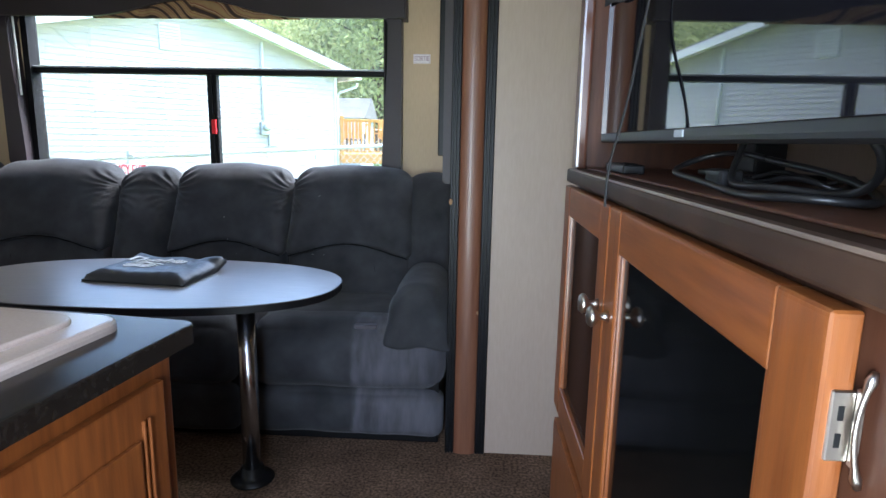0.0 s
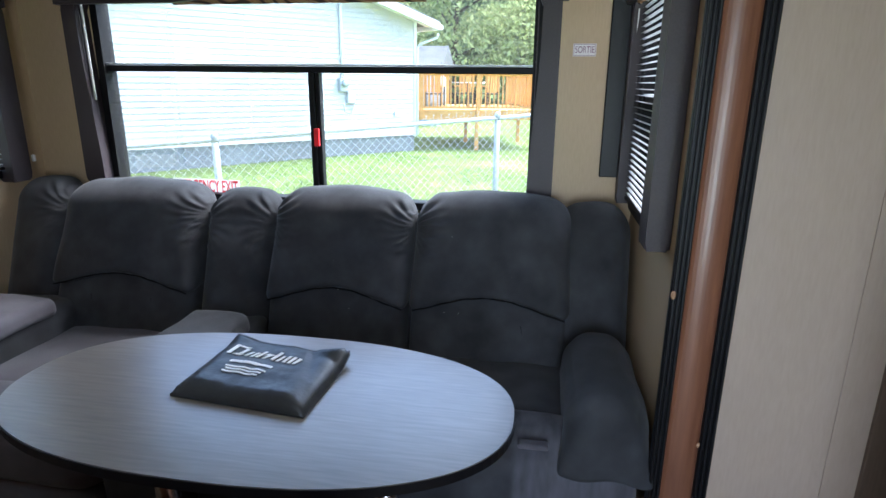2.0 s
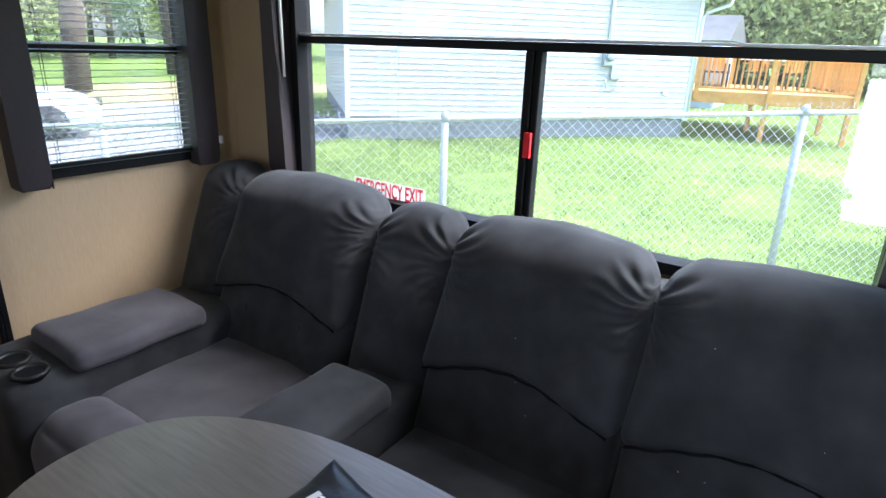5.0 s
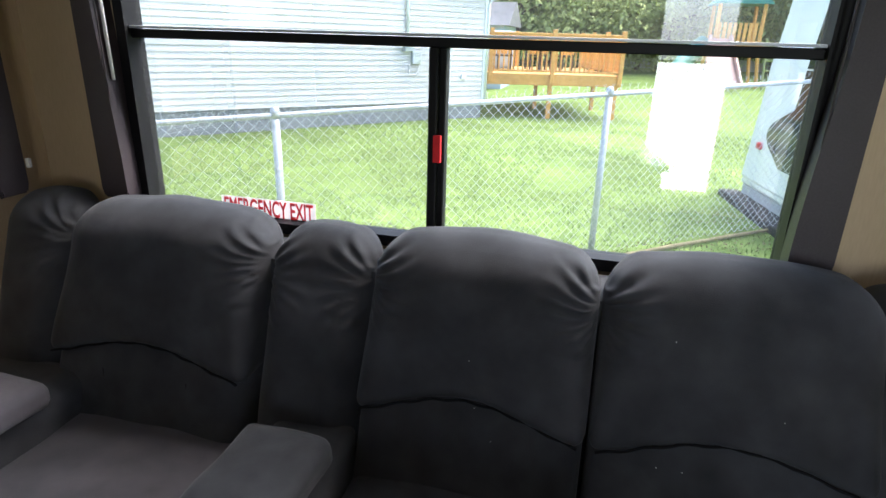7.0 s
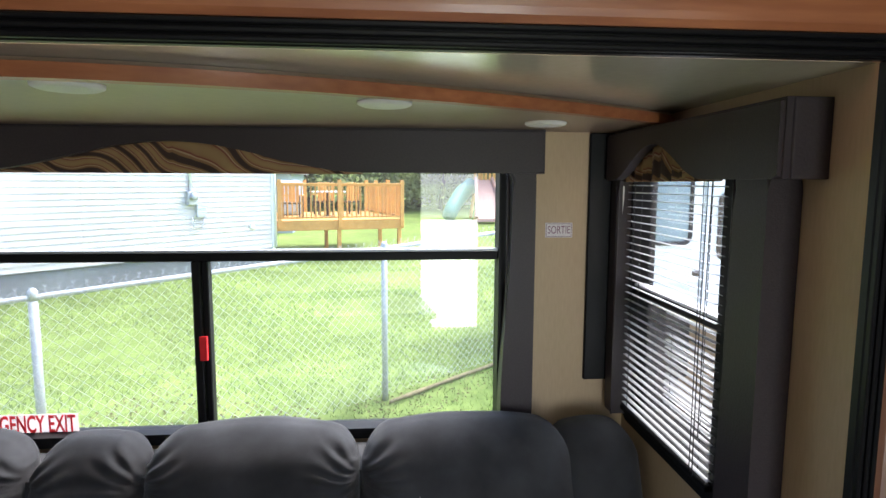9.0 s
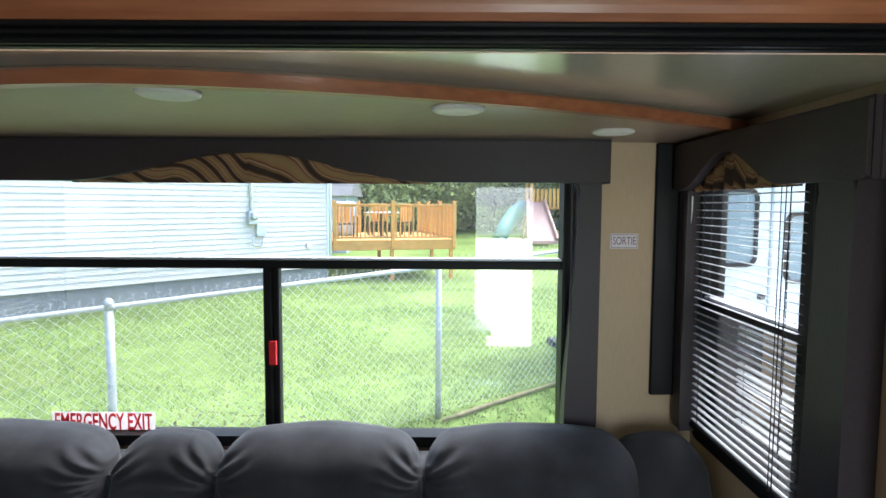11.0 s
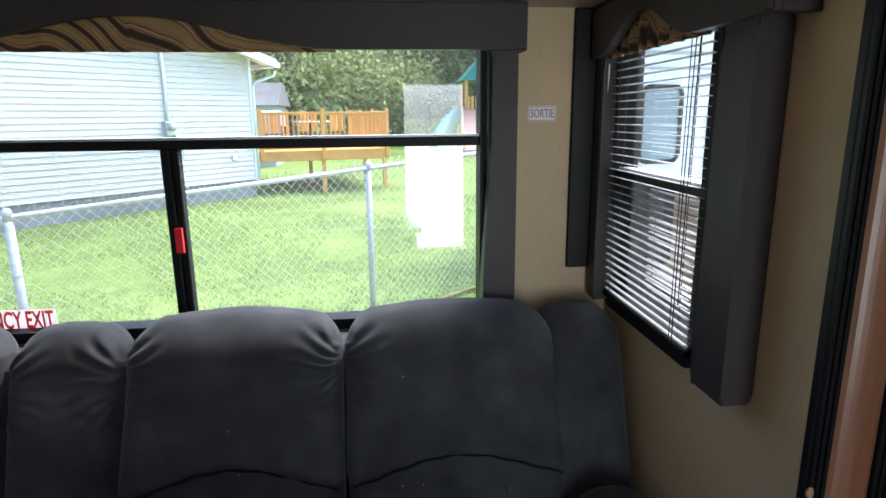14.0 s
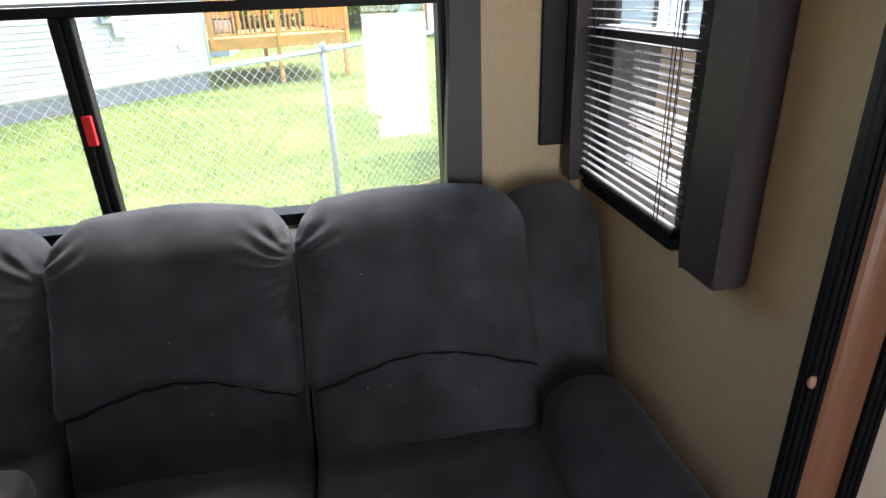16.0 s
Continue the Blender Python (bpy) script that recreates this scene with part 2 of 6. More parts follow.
TABLEM = mat("grey_brown_laminate", (0.18, 0.155, 0.13), (0.108, 0.092, 0.077), rough=0.34, coat=1.0, scale=15, detail=8, stretch=(0.55, 7, 1), bump=0.05, bscale=50, big=0.10, bigscale=5, rvar=0.06)
COUNTM = mat("dark_stone_laminate", (0.020, 0.016, 0.013), (0.009, 0.007, 0.006), rough=0.24, spec=0.3, scale=90, bump=0.04, big=0.15, bigscale=5, rvar=0.06)
CHROME = mat("brushed_chrome", (0.55, 0.55, 0.56), (0.5, 0.5, 0.51), rough=0.22, metal=1.0, scale=60)
NICKEL = mat("brushed_nickel", (0.46, 0.42, 0.39), (0.38, 0.35, 0.32), rough=0.28, metal=1.0, scale=60)
DARKGLASS = mat("smoked_glass", (0.003, 0.003, 0.003), (0.002, 0.002, 0.002), rough=0.08, scale=5, spec=0.06)
SCREEN = mat("tv_screen", (0.006, 0.006, 0.008), (0.005, 0.005, 0.007), rough=0.03, scale=3, spec=0.8)
TVPLAS = mat("tv_plastic", (0.008, 0.008, 0.009), rough=0.42, scale=30)
CABLE = mat("black_cable", (0.012, 0.012, 0.013), rough=0.4, scale=50)
STRAP = mat("black_webbing", (0.016, 0.016, 0.017), rough=0.8, scale=150, bump=0.3)
BAGM = mat("black_vinyl_pouch", (0.022, 0.024, 0.025), (0.015, 0.016, 0.017), rough=0.36, scale=12, bump=0.5, bscale=28, spec=0.5)
WHITEINK = mat("white_print", (0.86, 0.86, 0.86), (0.8, 0.8, 0.8), rough=0.6)
CARPET = mat("brown_carpet", (0.19, 0.125, 0.085), (0.065, 0.042, 0.03), rough=0.95, scale=95, bump=1.0, bscale=260, big=0.25, bigscale=7, lo=0.38, hi=0.62, spec=0.1)
SIDING = mat("white_vinyl_siding", (0.575, 0.555, 0.54), (0.545, 0.525, 0.51), rough=0.5, scale=8, stretch=(1, 1, 4), big=0.03, bigscale=0.6, obj=0.015)
TRIMW = mat("white_trim", (0.80, 0.81, 0.82), (0.77, 0.78, 0.79), rough=0.45, scale=8)
FOUND = mat("grey_foundation", (0.22, 0.235, 0.25), (0.17, 0.18, 0.19), rough=0.9, scale=12, bump=0.4, big=0.15, bigscale=1)
SHINGLE = mat("grey_shingles", (0.16, 0.16, 0.165), (0.10, 0.10, 0.105), rough=0.9, scale=14, bump=0.5, big=0.2)
GALV = mat("galvanised_steel", (0.52, 0.55, 0.58), (0.44, 0.47, 0.50), rough=0.5, metal=0.55, scale=30, big=0.1)
CEDAR = mat("new_deck_wood", (0.72, 0.37, 0.10), (0.56, 0.27, 0.065), rough=0.6, scale=10, big=0.12, bigscale=1.2, obj=0.12)
GRASSM = mat("lawn", (0.175, 0.24, 0.062), (0.105, 0.155, 0.036), rough=0.95, scale=5.5, detail=9, bump=1.0, bscale=40, big=0.3, bigscale=0.5, lo=0.35, hi=0.62, spec=0.1)
STRAW = mat("dry_patch", (0.33, 0.27, 0.16), (0.2, 0.17, 0.09), rough=0.95, scale=14, bump=0.8, bscale=40, big=0.2, spec=0.1)
BLADE = mat("grass_blades", (0.185, 0.26, 0.068), (0.115, 0.175, 0.04), rough=0.8, scale=2.0, isle=0.35, spec=0.2)
def leaf_mat(name, c1, c2):
    """Thin leaves: half of the light goes through them."""
    m = mat(name, c1, c2, rough=0.75, scale=1.5, isle=0.16, spec=0.1)
    nt = m.node_tree
    tr = nt.nodes.new("ShaderNodeBsdfTranslucent")
    nt.links.new(nt.nodes["Principled BSDF"].inputs["Base Color"].links[0].from_socket, tr.inputs["Color"])
    mx = nt.nodes.new("ShaderNodeMixShader")
    mx.inputs[0].default_value = 0.5
    nt.links.new(nt.nodes["Principled BSDF"].outputs[0], mx.inputs[1])
    nt.links.new(tr.outputs[0], mx.inputs[2])
    nt.links.new(mx.outputs[0], nt.nodes["Material Output"].inputs[0])
    return m
BARK = mat("bark", (0.11, 0.085, 0.065), (0.06, 0.046, 0.036), rough=0.95, scale=14, stretch=(3, 3, 0.6), bump=0.8)
LEAFA = leaf_mat("spring_leaves", (0.46, 0.50, 0.25), (0.36, 0.41, 0.18))
LEAFB = leaf_mat("dark_leaves", (0.30, 0.36, 0.19), (0.22, 0.28, 0.14))
GRAVEL = mat("gravel", (0.25, 0.245, 0.24), (0.16, 0.155, 0.15), rough=0.95, scale=30, bump=1.0, bscale=60, big=0.15)
CARW = mat("white_car_paint", (0.75, 0.76, 0.78), (0.73, 0.74, 0.76), rough=0.2, scale=4, coat=0.6)
TRAILW = mat("white_fibreglass", (0.86, 0.86, 0.85), (0.83, 0.83, 0.82), rough=0.3, scale=6, big=0.03)
TRAILG = mat("grey_trailer_skirt", (0.46, 0.47, 0.48), (0.40, 0.41, 0.42), rough=0.5, scale=8)
PANELG = mat("pale_grey_panel", (0.68, 0.69, 0.70), (0.62, 0.63, 0.64), rough=0.45, scale=8, big=0.05)
TYRE = mat("tyre_rubber", (0.022, 0.022, 0.023), rough=0.85, scale=40)
TINT = mat("tinted_window", (0.02, 0.025, 0.028), rough=0.05, scale=3, spec=0.7)
TEAL = mat("teal_plastic", (0.03, 0.22, 0.20), (0.025, 0.18, 0.165), rough=0.45, scale=6)
SLIDEM = mat("faded_pink_plastic", (0.45, 0.27, 0.22), (0.38, 0.22, 0.18), rough=0.5, scale=6)
SHEDB = mat("pale_blue_shed", (0.42, 0.50, 0.58), (0.38, 0.46, 0.53), rough=0.7, scale=8, stretch=(1, 1, 5))
LINO = mat("exposed_particle_board", (0.35, 0.2, 0.11), rough=0.9, scale=120)

# ---------- mesh helpers ----------
def box(bm, x0, x1, y0, y1, z0, z1, m=None):
    vs = [bm.verts.new((x, y, z)) for x in (x0, x1) for y in (y0, y1) for z in (z0, z1)]
    if m is not None:
        for v in vs:
            v.co = m @ v.co
    for f in ((0, 1, 3, 2), (4, 6, 7, 5), (0, 4, 5, 1), (2, 3, 7, 6), (0, 2, 6, 4), (1, 5, 7, 3)):
        bm.faces.new([vs[i] for i in f])
    return vs


def bbox(x0, x1, y0, y1, z0, z1, r=0.004, seg=2):
    """A box with rounded edges."""
    bm = bmesh.new()
    box(bm, x0, x1, y0, y1, z0, z1)
    bmesh.ops.bevel(bm, geom=bm.edges[:], offset=r, segments=seg, profile=0.7, affect='EDGES')
    return bm


def tube(bm, pts, r, n=8, closed=False):
    """A round rod along a row of points; r may be a list."""
    pts = [Vector(p) for p in pts]
    rings = []
    up = Vector((0.13, 0.31, 0.94)).normalized()
    for i, p in enumerate(pts):
        d = (pts[min(i + 1, len(pts) - 1)] - pts[max(i - 1, 0)]).normalized()
        a = d.cross(up)
        if a.length < 1e-3:
            a = d.cross(Vector((1, 0, 0)))
        a.normalize()
        b = d.cross(a)
        rr = r[i] if isinstance(r, (list, tuple)) else r
        rings.append([bm.verts.new(p + rr * (math.cos(2 * math.pi * k / n) * a + math.sin(2 * math.pi * k / n) * b)) for k in range(n)])
    for s, t in zip(rings, rings[1:]):
        for k in range(n):
            bm.faces.new((s[k], s[(k + 1) % n], t[(k + 1) % n], t[k]))
    bm.faces.new(rings[0][::-1])
    bm.faces.new(rings[-1])
    return bm


def lathe(bm, profile, centre, axis='Z', n=24):
    """A turned body: profile of (radius, height)."""
    rot = {'Z': Matrix.Identity(3), 'X': Matrix.Rotation(radians(90), 3, 'Y'), 'Y': Matrix.Rotation(radians(-90), 3, 'X')}[axis]
    c = Vector(centre)
    rings = [[bm.verts.new(c + rot @ Vector((max(r, 1e-4) * math.cos(2 * math.pi * k / n), max(r, 1e-4) * math.sin(2 * math.pi * k / n), h))) for k in range(n)] for r, h in profile]
    for s, t in zip(rings, rings[1:]):
        for k in range(n):
            bm.faces.new((s[k], s[(k + 1) % n], t[(k + 1) % n], t[k]))
    bm.faces.new(rings[0][::-1])
    bm.faces.new(rings[-1])
    return bm


def prism(bm, outline, lift):
    """A flat outline given a thickness along the vector lift."""
    a = [bm.verts.new(Vector(p)) for p in outline]
    b = [bm.verts.new(Vector(p) + Vector(lift)) for p in outline]
    bm.faces.new(a[::-1])
    bm.faces.new(b)
    for i in range(len(a)):
        j = (i + 1) % len(a)
        bm.faces.new((a[i], a[j], b[j], b[i]))
    return bm


def cushion(x0, x1, y0, y1, z0, z1, r, n=22, warp=None, low=None):
    """A padded block with round edges; warp bends each point (u, v, w in -1..1 are its place in the block)."""
    bm = bmesh.new()
    h = Vector(((x1 - x0) / 2, (y1 - y0) / 2, (z1 - z0) / 2))
    c = Vector(((x1 + x0) / 2, (y1 + y0) / 2, (z1 + z0) / 2))
    grid = {}
    def at(i, j, k):
        if (i, j, k) not in grid:
            p = Vector((2 * i / n - 1, 2 * j / n - 1, 2 * k / n - 1))
            s = Vector([math.copysign(abs(q) ** 0.8, q) for q in p])
            full = Vector((s.x * h.x, s.y * h.y, s.z * h.z))
            re = r if low is None else low + (r - low) * ease(-1.0, 0.3, p.z)
            rr = [min(re, q * 0.98) for q in h]
            core = Vector([max(-(h[a] - rr[a]), min(h[a] - rr[a], full[a])) for a in range(3)])
            d = full - core
            e = Vector([d[a] / rr[a] for a in range(3)])
            if e.length > 1e-6:
                m = max(abs(v) for v in e)
                e = e / e.length * m
            q = c + core + Vector([e[a] * rr[a] for a in range(3)])
            if warp:
                q = warp(q, p)
            grid[(i, j, k)] = bm.verts.new(q)
        return grid[(i, j, k)]
    for a in range(n):
        for b in range(n):
            for w in (0, n):
                quad = [(a, b), (a + 1, b), (a + 1, b + 1), (a, b + 1)]
                if w == 0:
                    quad = quad[::-1]
                bm.faces.new([at(s, t, w) for s, t in quad])
                bm.faces.new([at(w, s, t) for s, t in quad])
                bm.faces.new([at(t, w, s) for s, t in quad])
    return bm


def mesh_of(name, bm, material, smooth=False):
    bmesh.ops.recalc_face_normals(bm, faces=bm.faces[:])
    me = bpy.data.meshes.new(name)
    bm.to_mesh(me)
    bm.free()
    for mm in (material if isinstance(material, (list, tuple)) else [material]):
        me.materials.append(mm)
    if smooth:
        me.polygons.foreach_set("use_smooth", [True] * len(me.polygons))
    return me


def part(name, bm, material, parent, label="", smooth=False):
    ob = new(name, mesh_of(name, bm, material, smooth))
    if parent is not None:
        ob.parent = parent
        ob.matrix_parent_inverse = Matrix.Translation(parent_place(parent)).inverted()
    if label:
        tagged(ob, label)
    return ob


def parent_place(ob):
    """Where a thing's base stands; its meshes are given in the world's own metres."""
    return ob.location.copy() if ob.type == 'EMPTY' else Vector((0, 0, 0))


def thing(name, place, label, category, group="", kind=""):
    e = new(name)
    e.location = place
    e.empty_display_size = 0.05
    return tagged(e, label, category, group, kind)


def structure(name, bm, material, label="", smooth=False):
    return tagged(part(name, bm, material, None, smooth=smooth), label, kind="structure")


def words(name, text, height, material, m, parent, depth=0.0006, width=None, bold=0.0):
    """Raised lettering in the built-in font, turned into a mesh."""
    cu = bpy.data.curves.new(name, 'FONT')
    cu.body, cu.size, cu.extrude, cu.align_x, cu.align_y = text, height, depth, 'CENTER', 'CENTER'
    cu.offset = bold
    tmp = bpy.data.objects.new(name, cu)
    me = bpy.data.meshes.new_from_object(tmp)
    bpy.data.objects.remove(tmp)
    xs = [v.co.x for v in me.vertices]
    k = width / (max(xs) - min(xs)) if width else 1.0
    for v in me.vertices:
        v.co = m @ Vector((v.co.x * k, v.co.y, v.co.z))
    me.materials.append(material)
    ob = new(name, me)
    if parent is not None:
        ob.parent = parent
        ob.matrix_parent_inverse = Matrix.Translation(parent_place(parent)).inverted()
    return ob


def ease(a, b, t):
    t = max(0.0, min(1.0, (t - a) / (b - a)))
    return t * t * (3 - 2 * t)
WIRE = mat("bright_fence_wire", (0.62, 0.64, 0.66), (0.54, 0.56, 0.58), rough=0.5, metal=0.3, scale=30)
TABLEM.node_tree.nodes["Principled BSDF"].inputs["Coat IOR"].default_value = 1.75
TABLEM.node_tree.nodes["Principled BSDF"].inputs["Coat Roughness"].default_value = 0.34
LEDGEW = mat("rubbed_edge_line", (0.14, 0.095, 0.07), (0.07, 0.045, 0.032), rough=0.35, scale=60, stretch=(1, 0.3, 1), big=0.3, bigscale=9)
# seat fabric whose paler band is a patch of daylight painted into the colour
LITBAND = mat("lit_band_microfibre", (0.045, 0.046, 0.050), (0.022, 0.0225, 0.0245), rough=0.78, scale=9, bump=0.25, bscale=420, sheen=0.10, big=0.22, bigscale=5, spec=0.25)
nt = LITBAND.node_tree
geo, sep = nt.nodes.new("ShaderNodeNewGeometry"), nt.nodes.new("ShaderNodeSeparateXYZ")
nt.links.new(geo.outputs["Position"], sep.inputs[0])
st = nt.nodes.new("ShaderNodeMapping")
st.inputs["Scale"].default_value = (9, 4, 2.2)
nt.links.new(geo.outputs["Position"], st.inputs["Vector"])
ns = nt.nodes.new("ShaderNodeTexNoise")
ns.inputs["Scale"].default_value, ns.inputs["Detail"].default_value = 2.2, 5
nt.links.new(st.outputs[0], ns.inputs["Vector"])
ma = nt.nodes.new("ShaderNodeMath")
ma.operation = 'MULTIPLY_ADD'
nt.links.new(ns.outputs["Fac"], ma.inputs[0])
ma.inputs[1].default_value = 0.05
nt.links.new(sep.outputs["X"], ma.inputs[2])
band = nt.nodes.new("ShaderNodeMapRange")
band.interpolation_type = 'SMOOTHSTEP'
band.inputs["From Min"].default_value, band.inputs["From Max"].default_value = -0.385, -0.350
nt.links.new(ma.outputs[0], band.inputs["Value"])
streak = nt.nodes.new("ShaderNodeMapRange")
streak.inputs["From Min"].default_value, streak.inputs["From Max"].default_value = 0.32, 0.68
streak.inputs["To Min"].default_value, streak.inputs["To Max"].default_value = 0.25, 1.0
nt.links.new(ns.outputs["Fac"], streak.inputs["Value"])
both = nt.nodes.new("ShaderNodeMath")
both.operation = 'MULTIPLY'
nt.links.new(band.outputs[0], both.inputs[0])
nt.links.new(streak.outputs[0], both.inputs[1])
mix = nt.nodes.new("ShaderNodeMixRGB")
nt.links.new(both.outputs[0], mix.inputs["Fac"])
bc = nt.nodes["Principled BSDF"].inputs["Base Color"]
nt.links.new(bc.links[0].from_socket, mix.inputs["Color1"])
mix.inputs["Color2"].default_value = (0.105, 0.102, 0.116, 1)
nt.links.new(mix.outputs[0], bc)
PALEPANE = mat("pale_reflecting_pane", (0.30, 0.36, 0.40), (0.26, 0.32, 0.36), rough=0.08, scale=3, spec=0.7)
PADC = mat("pale_concrete", (0.58, 0.58, 0.57), (0.46, 0.46, 0.46), rough=0.9, scale=18, bump=0.4, bscale=90, big=0.12, bigscale=1.2)

# ---------- the room ----------
XL, XR, YW, YJ = -2.78, 0.012, 3.15, 2.14      # slide-out's side walls, back wall, main wall
CEIL, SOFF, HEAD, TOP = 2.006, 1.975, 1.998, 2.32
Y0, X0, X1 = -0.50, -3.6, 1.10                # main room behind
WX0, WX1, WZ0, WZ1 = -2.385, -0.393, 0.988, 1.93

bm = bmesh.new()
box(bm, X0, X1, Y0, YW, -0.06, 0.0)
structure("floor", bm, CARPET, "worn mottled brown carpet floor")

bm = bmesh.new()
for x0, x1, z0, z1 in ((XL - 0.05, WX0, 0, TOP), (WX1, XR + 0.05, 0, TOP), (WX0, WX1, 0, WZ0), (WX0, WX1, WZ1, TOP)):
    box(bm, x0, x1, YW, YW + 0.05, z0, z1)
structure("wall_north", bm, WALLP, "beige textured wall panel round the large window")

RY0, RY1, RZ0, RZ1 = 2.535, 3.100, 1.05, 1.90
bm = bmesh.new()
for y0, y1, z0, z1 in ((YJ + 0.012, RY0, 0, TOP), (RY1, YW, 0, TOP), (RY0, RY1, 0, RZ0), (RY0, RY1, RZ1, TOP)):
    box(bm, XR, XR + 0.05, y0, y1, z0, z1)
structure("wall_east", bm, WALLP, "beige textured side wall of the slide-out")

LY0, LY1, LZ0, LZ1 = 2.30, 2.945, 1.10, 1.90
bm = bmesh.new()
for y0, y1, z0, z1 in ((YJ + 0.012, LY0, 0, TOP), (LY1, YW, 0, TOP), (LY0, LY1, 0, LZ0), (LY0, LY1, LZ1, TOP)):
    box(bm, XL - 0.05, XL, y0, y1, z0, z1)
structure("wall_west", bm, WALLP, "beige textured side wall of the slide-out")

# the main wall beside and above the slide-out's mouth
bm = bmesh.new()
box(bm, 0.139, 0.422, YJ, YJ + 0.05, 0, TOP)
box(bm, 0.425, 0.510, YJ, YJ + 0.05, 0, TOP)
box(bm, 0.422, 0.425, YJ + 0.003, YJ + 0.05, 0, TOP)
structure("wall_main", bm, WALLPALE, "pale beige panelled main wall with a vertical joint")
bm = bmesh.new()
box(bm, X0, -2.855, YJ, YJ + 0.05, 0, TOP)
box(bm, -2.855, 0.139, YJ + 0.004, YJ + 0.05, 2.18, TOP)
structure("wall_main_far", bm, WALLPALE, "pale beige main wall panel")
# wall past the joint, darkened by colour where it lies in shade
structure("wall_shaded", bbox(0.510, X1, YJ - 0.012, YJ + 0.05, 0, TOP, 0.004), SHADEP, "wall beside the joint with its shade painted in as brown")
bm = bmesh.new()
box(bm, X1, X1 + 0.05, Y0, YJ + 0.05, 0, TOP)
structure("wall_room_east", bm, WALLP, "plain beige wall")
bm = bmesh.new()
box(bm, X0 - 0.05, X0, Y0, YJ + 0.05, 0, TOP)
structure("wall_room_west", bm, WALLP, "plain beige wall")
DX0, DX1, DZ0, DZ1 = -0.50, 0.06, 0.38, 1.95
bm = bmesh.new()
for x0, x1, z0, z1 in ((X0, DX0, 0, TOP), (DX1, X1, 0, TOP), (DX0, DX1, 0, DZ0), (DX0, DX1, DZ1, TOP)):
    box(bm, x0, x1, Y0 - 0.05, Y0, z0, z1)
structure("wall_south", bm, WALLP, "plain beige wall with the bright upper half of the doorway")

bm = bmesh.new()
box(bm, XL, XR, YJ + 0.05, YW, CEIL, CEIL + 0.04)
structure("ceiling", bm, CEILM, "glossy pale slide-out ceiling panel")
bm = bmesh.new()
box(bm, X0, X1, Y0, YJ, TOP, TOP + 0.04)
structure("ceiling_main", bm, CEILM, "plain pale ceiling")

# bow-fronted light soffit with a wooden edge
XC = (XL + XR) / 2
def bow(x):
    return 2.245 + 0.34 * abs(x - XC) ** 1.66
xs = [XL + 0.02 + (XR - XL - 0.04) * i / 60 for i in range(61)]
bm = prism(bmesh.new(), [(x, bow(x) + 0.028, SOFF) for x in xs] + [(xs[-1], YW, SOFF), (xs[0], YW, SOFF)], (0, 0, CEIL - SOFF - 0.001))
structure("ceiling_soffit", bm, SOFFM, "brown panel soffit under the slide-out ceiling")
bm = prism(bmesh.new(), [(x, bow(x), SOFF - 0.006) for x in xs] + [(x, bow(x) + 0.03, SOFF - 0.006) for x in reversed(xs)], (0, 0, 0.025))
bmesh.ops.bevel(bm, geom=[e for e in bm.edges if abs(e.verts[0].co.z - e.verts[1].co.z) < 1e-4], offset=0.006, segments=2, affect='EDGES')
structure("trim_soffit", bm, WOODX, "curved honey wood edge of the light soffit", smooth=False)

# mouth of the slide-out: ribbed rubber seals on both sides of a rounded wooden casing
def seal(name, a, b, vertical, z0, z1, y=YJ):
    bm = bmesh.new()
    w = b - a
    def bar(p, q, d):
        if vertical:
            box(bm, p, q, y - d, y + 0.012, z0, z1)
        else:
            box(bm, z0, z1, y - d, y + 0.012, p, q)
    bar(a, b, 0.006)
    for k in range(3):
        bar(a + w * (0.06 + 0.32 * k), a + w * (0.06 + 0.32 * k + 0.22), 0.016)
    bmesh.ops.bevel(bm, geom=bm.edges[:], offset=0.002, segments=1, affect='EDGES')
    return structure(name, bm, RUBBER, "ribbed black rubber slide-out seal")
seal("trim_seal_east", -0.020, 0.016, True, 0, HEAD)
seal("trim_seal_east_outer", 0.100, 0.140, True, 0, 2.14)
seal("trim_seal_west", -2.764, -2.730, True, 0, HEAD)
seal("trim_seal_west_outer", -2.856, -2.821, True, 0, 2.14)
seal("trim_seal_head", HEAD, HEAD + 0.038, False, -2.764, 0.016)
seal("trim_seal_head_outer", 2.14, 2.18, False, -2.856, 0.140)
def casing(x0, x1, z0, z1, along):
    bm = bmesh.new()
    n = 10
    prof = []
    for i in range(n + 1):
        s = i / n
        prof.append((s, -0.007 - 0.014 * math.sin(math.pi * s) ** 0.6))
    if along == 'Z':
        out = [(x0 + (x1 - x0) * s, YJ + d, z0) for s, d in prof] + [(x1, YJ + 0.012, z0), (x0, YJ + 0.012, z0)]
        return prism(bm, out, (0, 0, z1 - z0))
    out = [(x0, YJ + d, z0 + (z1 - z0) * s) for s, d in prof] + [(x0, YJ + 0.012, z1), (x0, YJ + 0.012, z0)]
    return prism(bm, out, (x1 - x0, 0, 0))
structure("trim_casing_east", casing(0.016, 0.100, 0, HEAD + 0.038, 'Z'), WOODJ, "rounded brown wooden casing with small chips")
structure("trim_casing_west", casing(-2.821, -2.764, 0, HEAD + 0.038, 'Z'), WOODJ, "rounded brown wooden casing")
structure("trim_casing_head", casing(-2.821, 0.100, HEAD + 0.038, 2.14, 'X'), WOODX, "reddish wooden header over the slide-out")
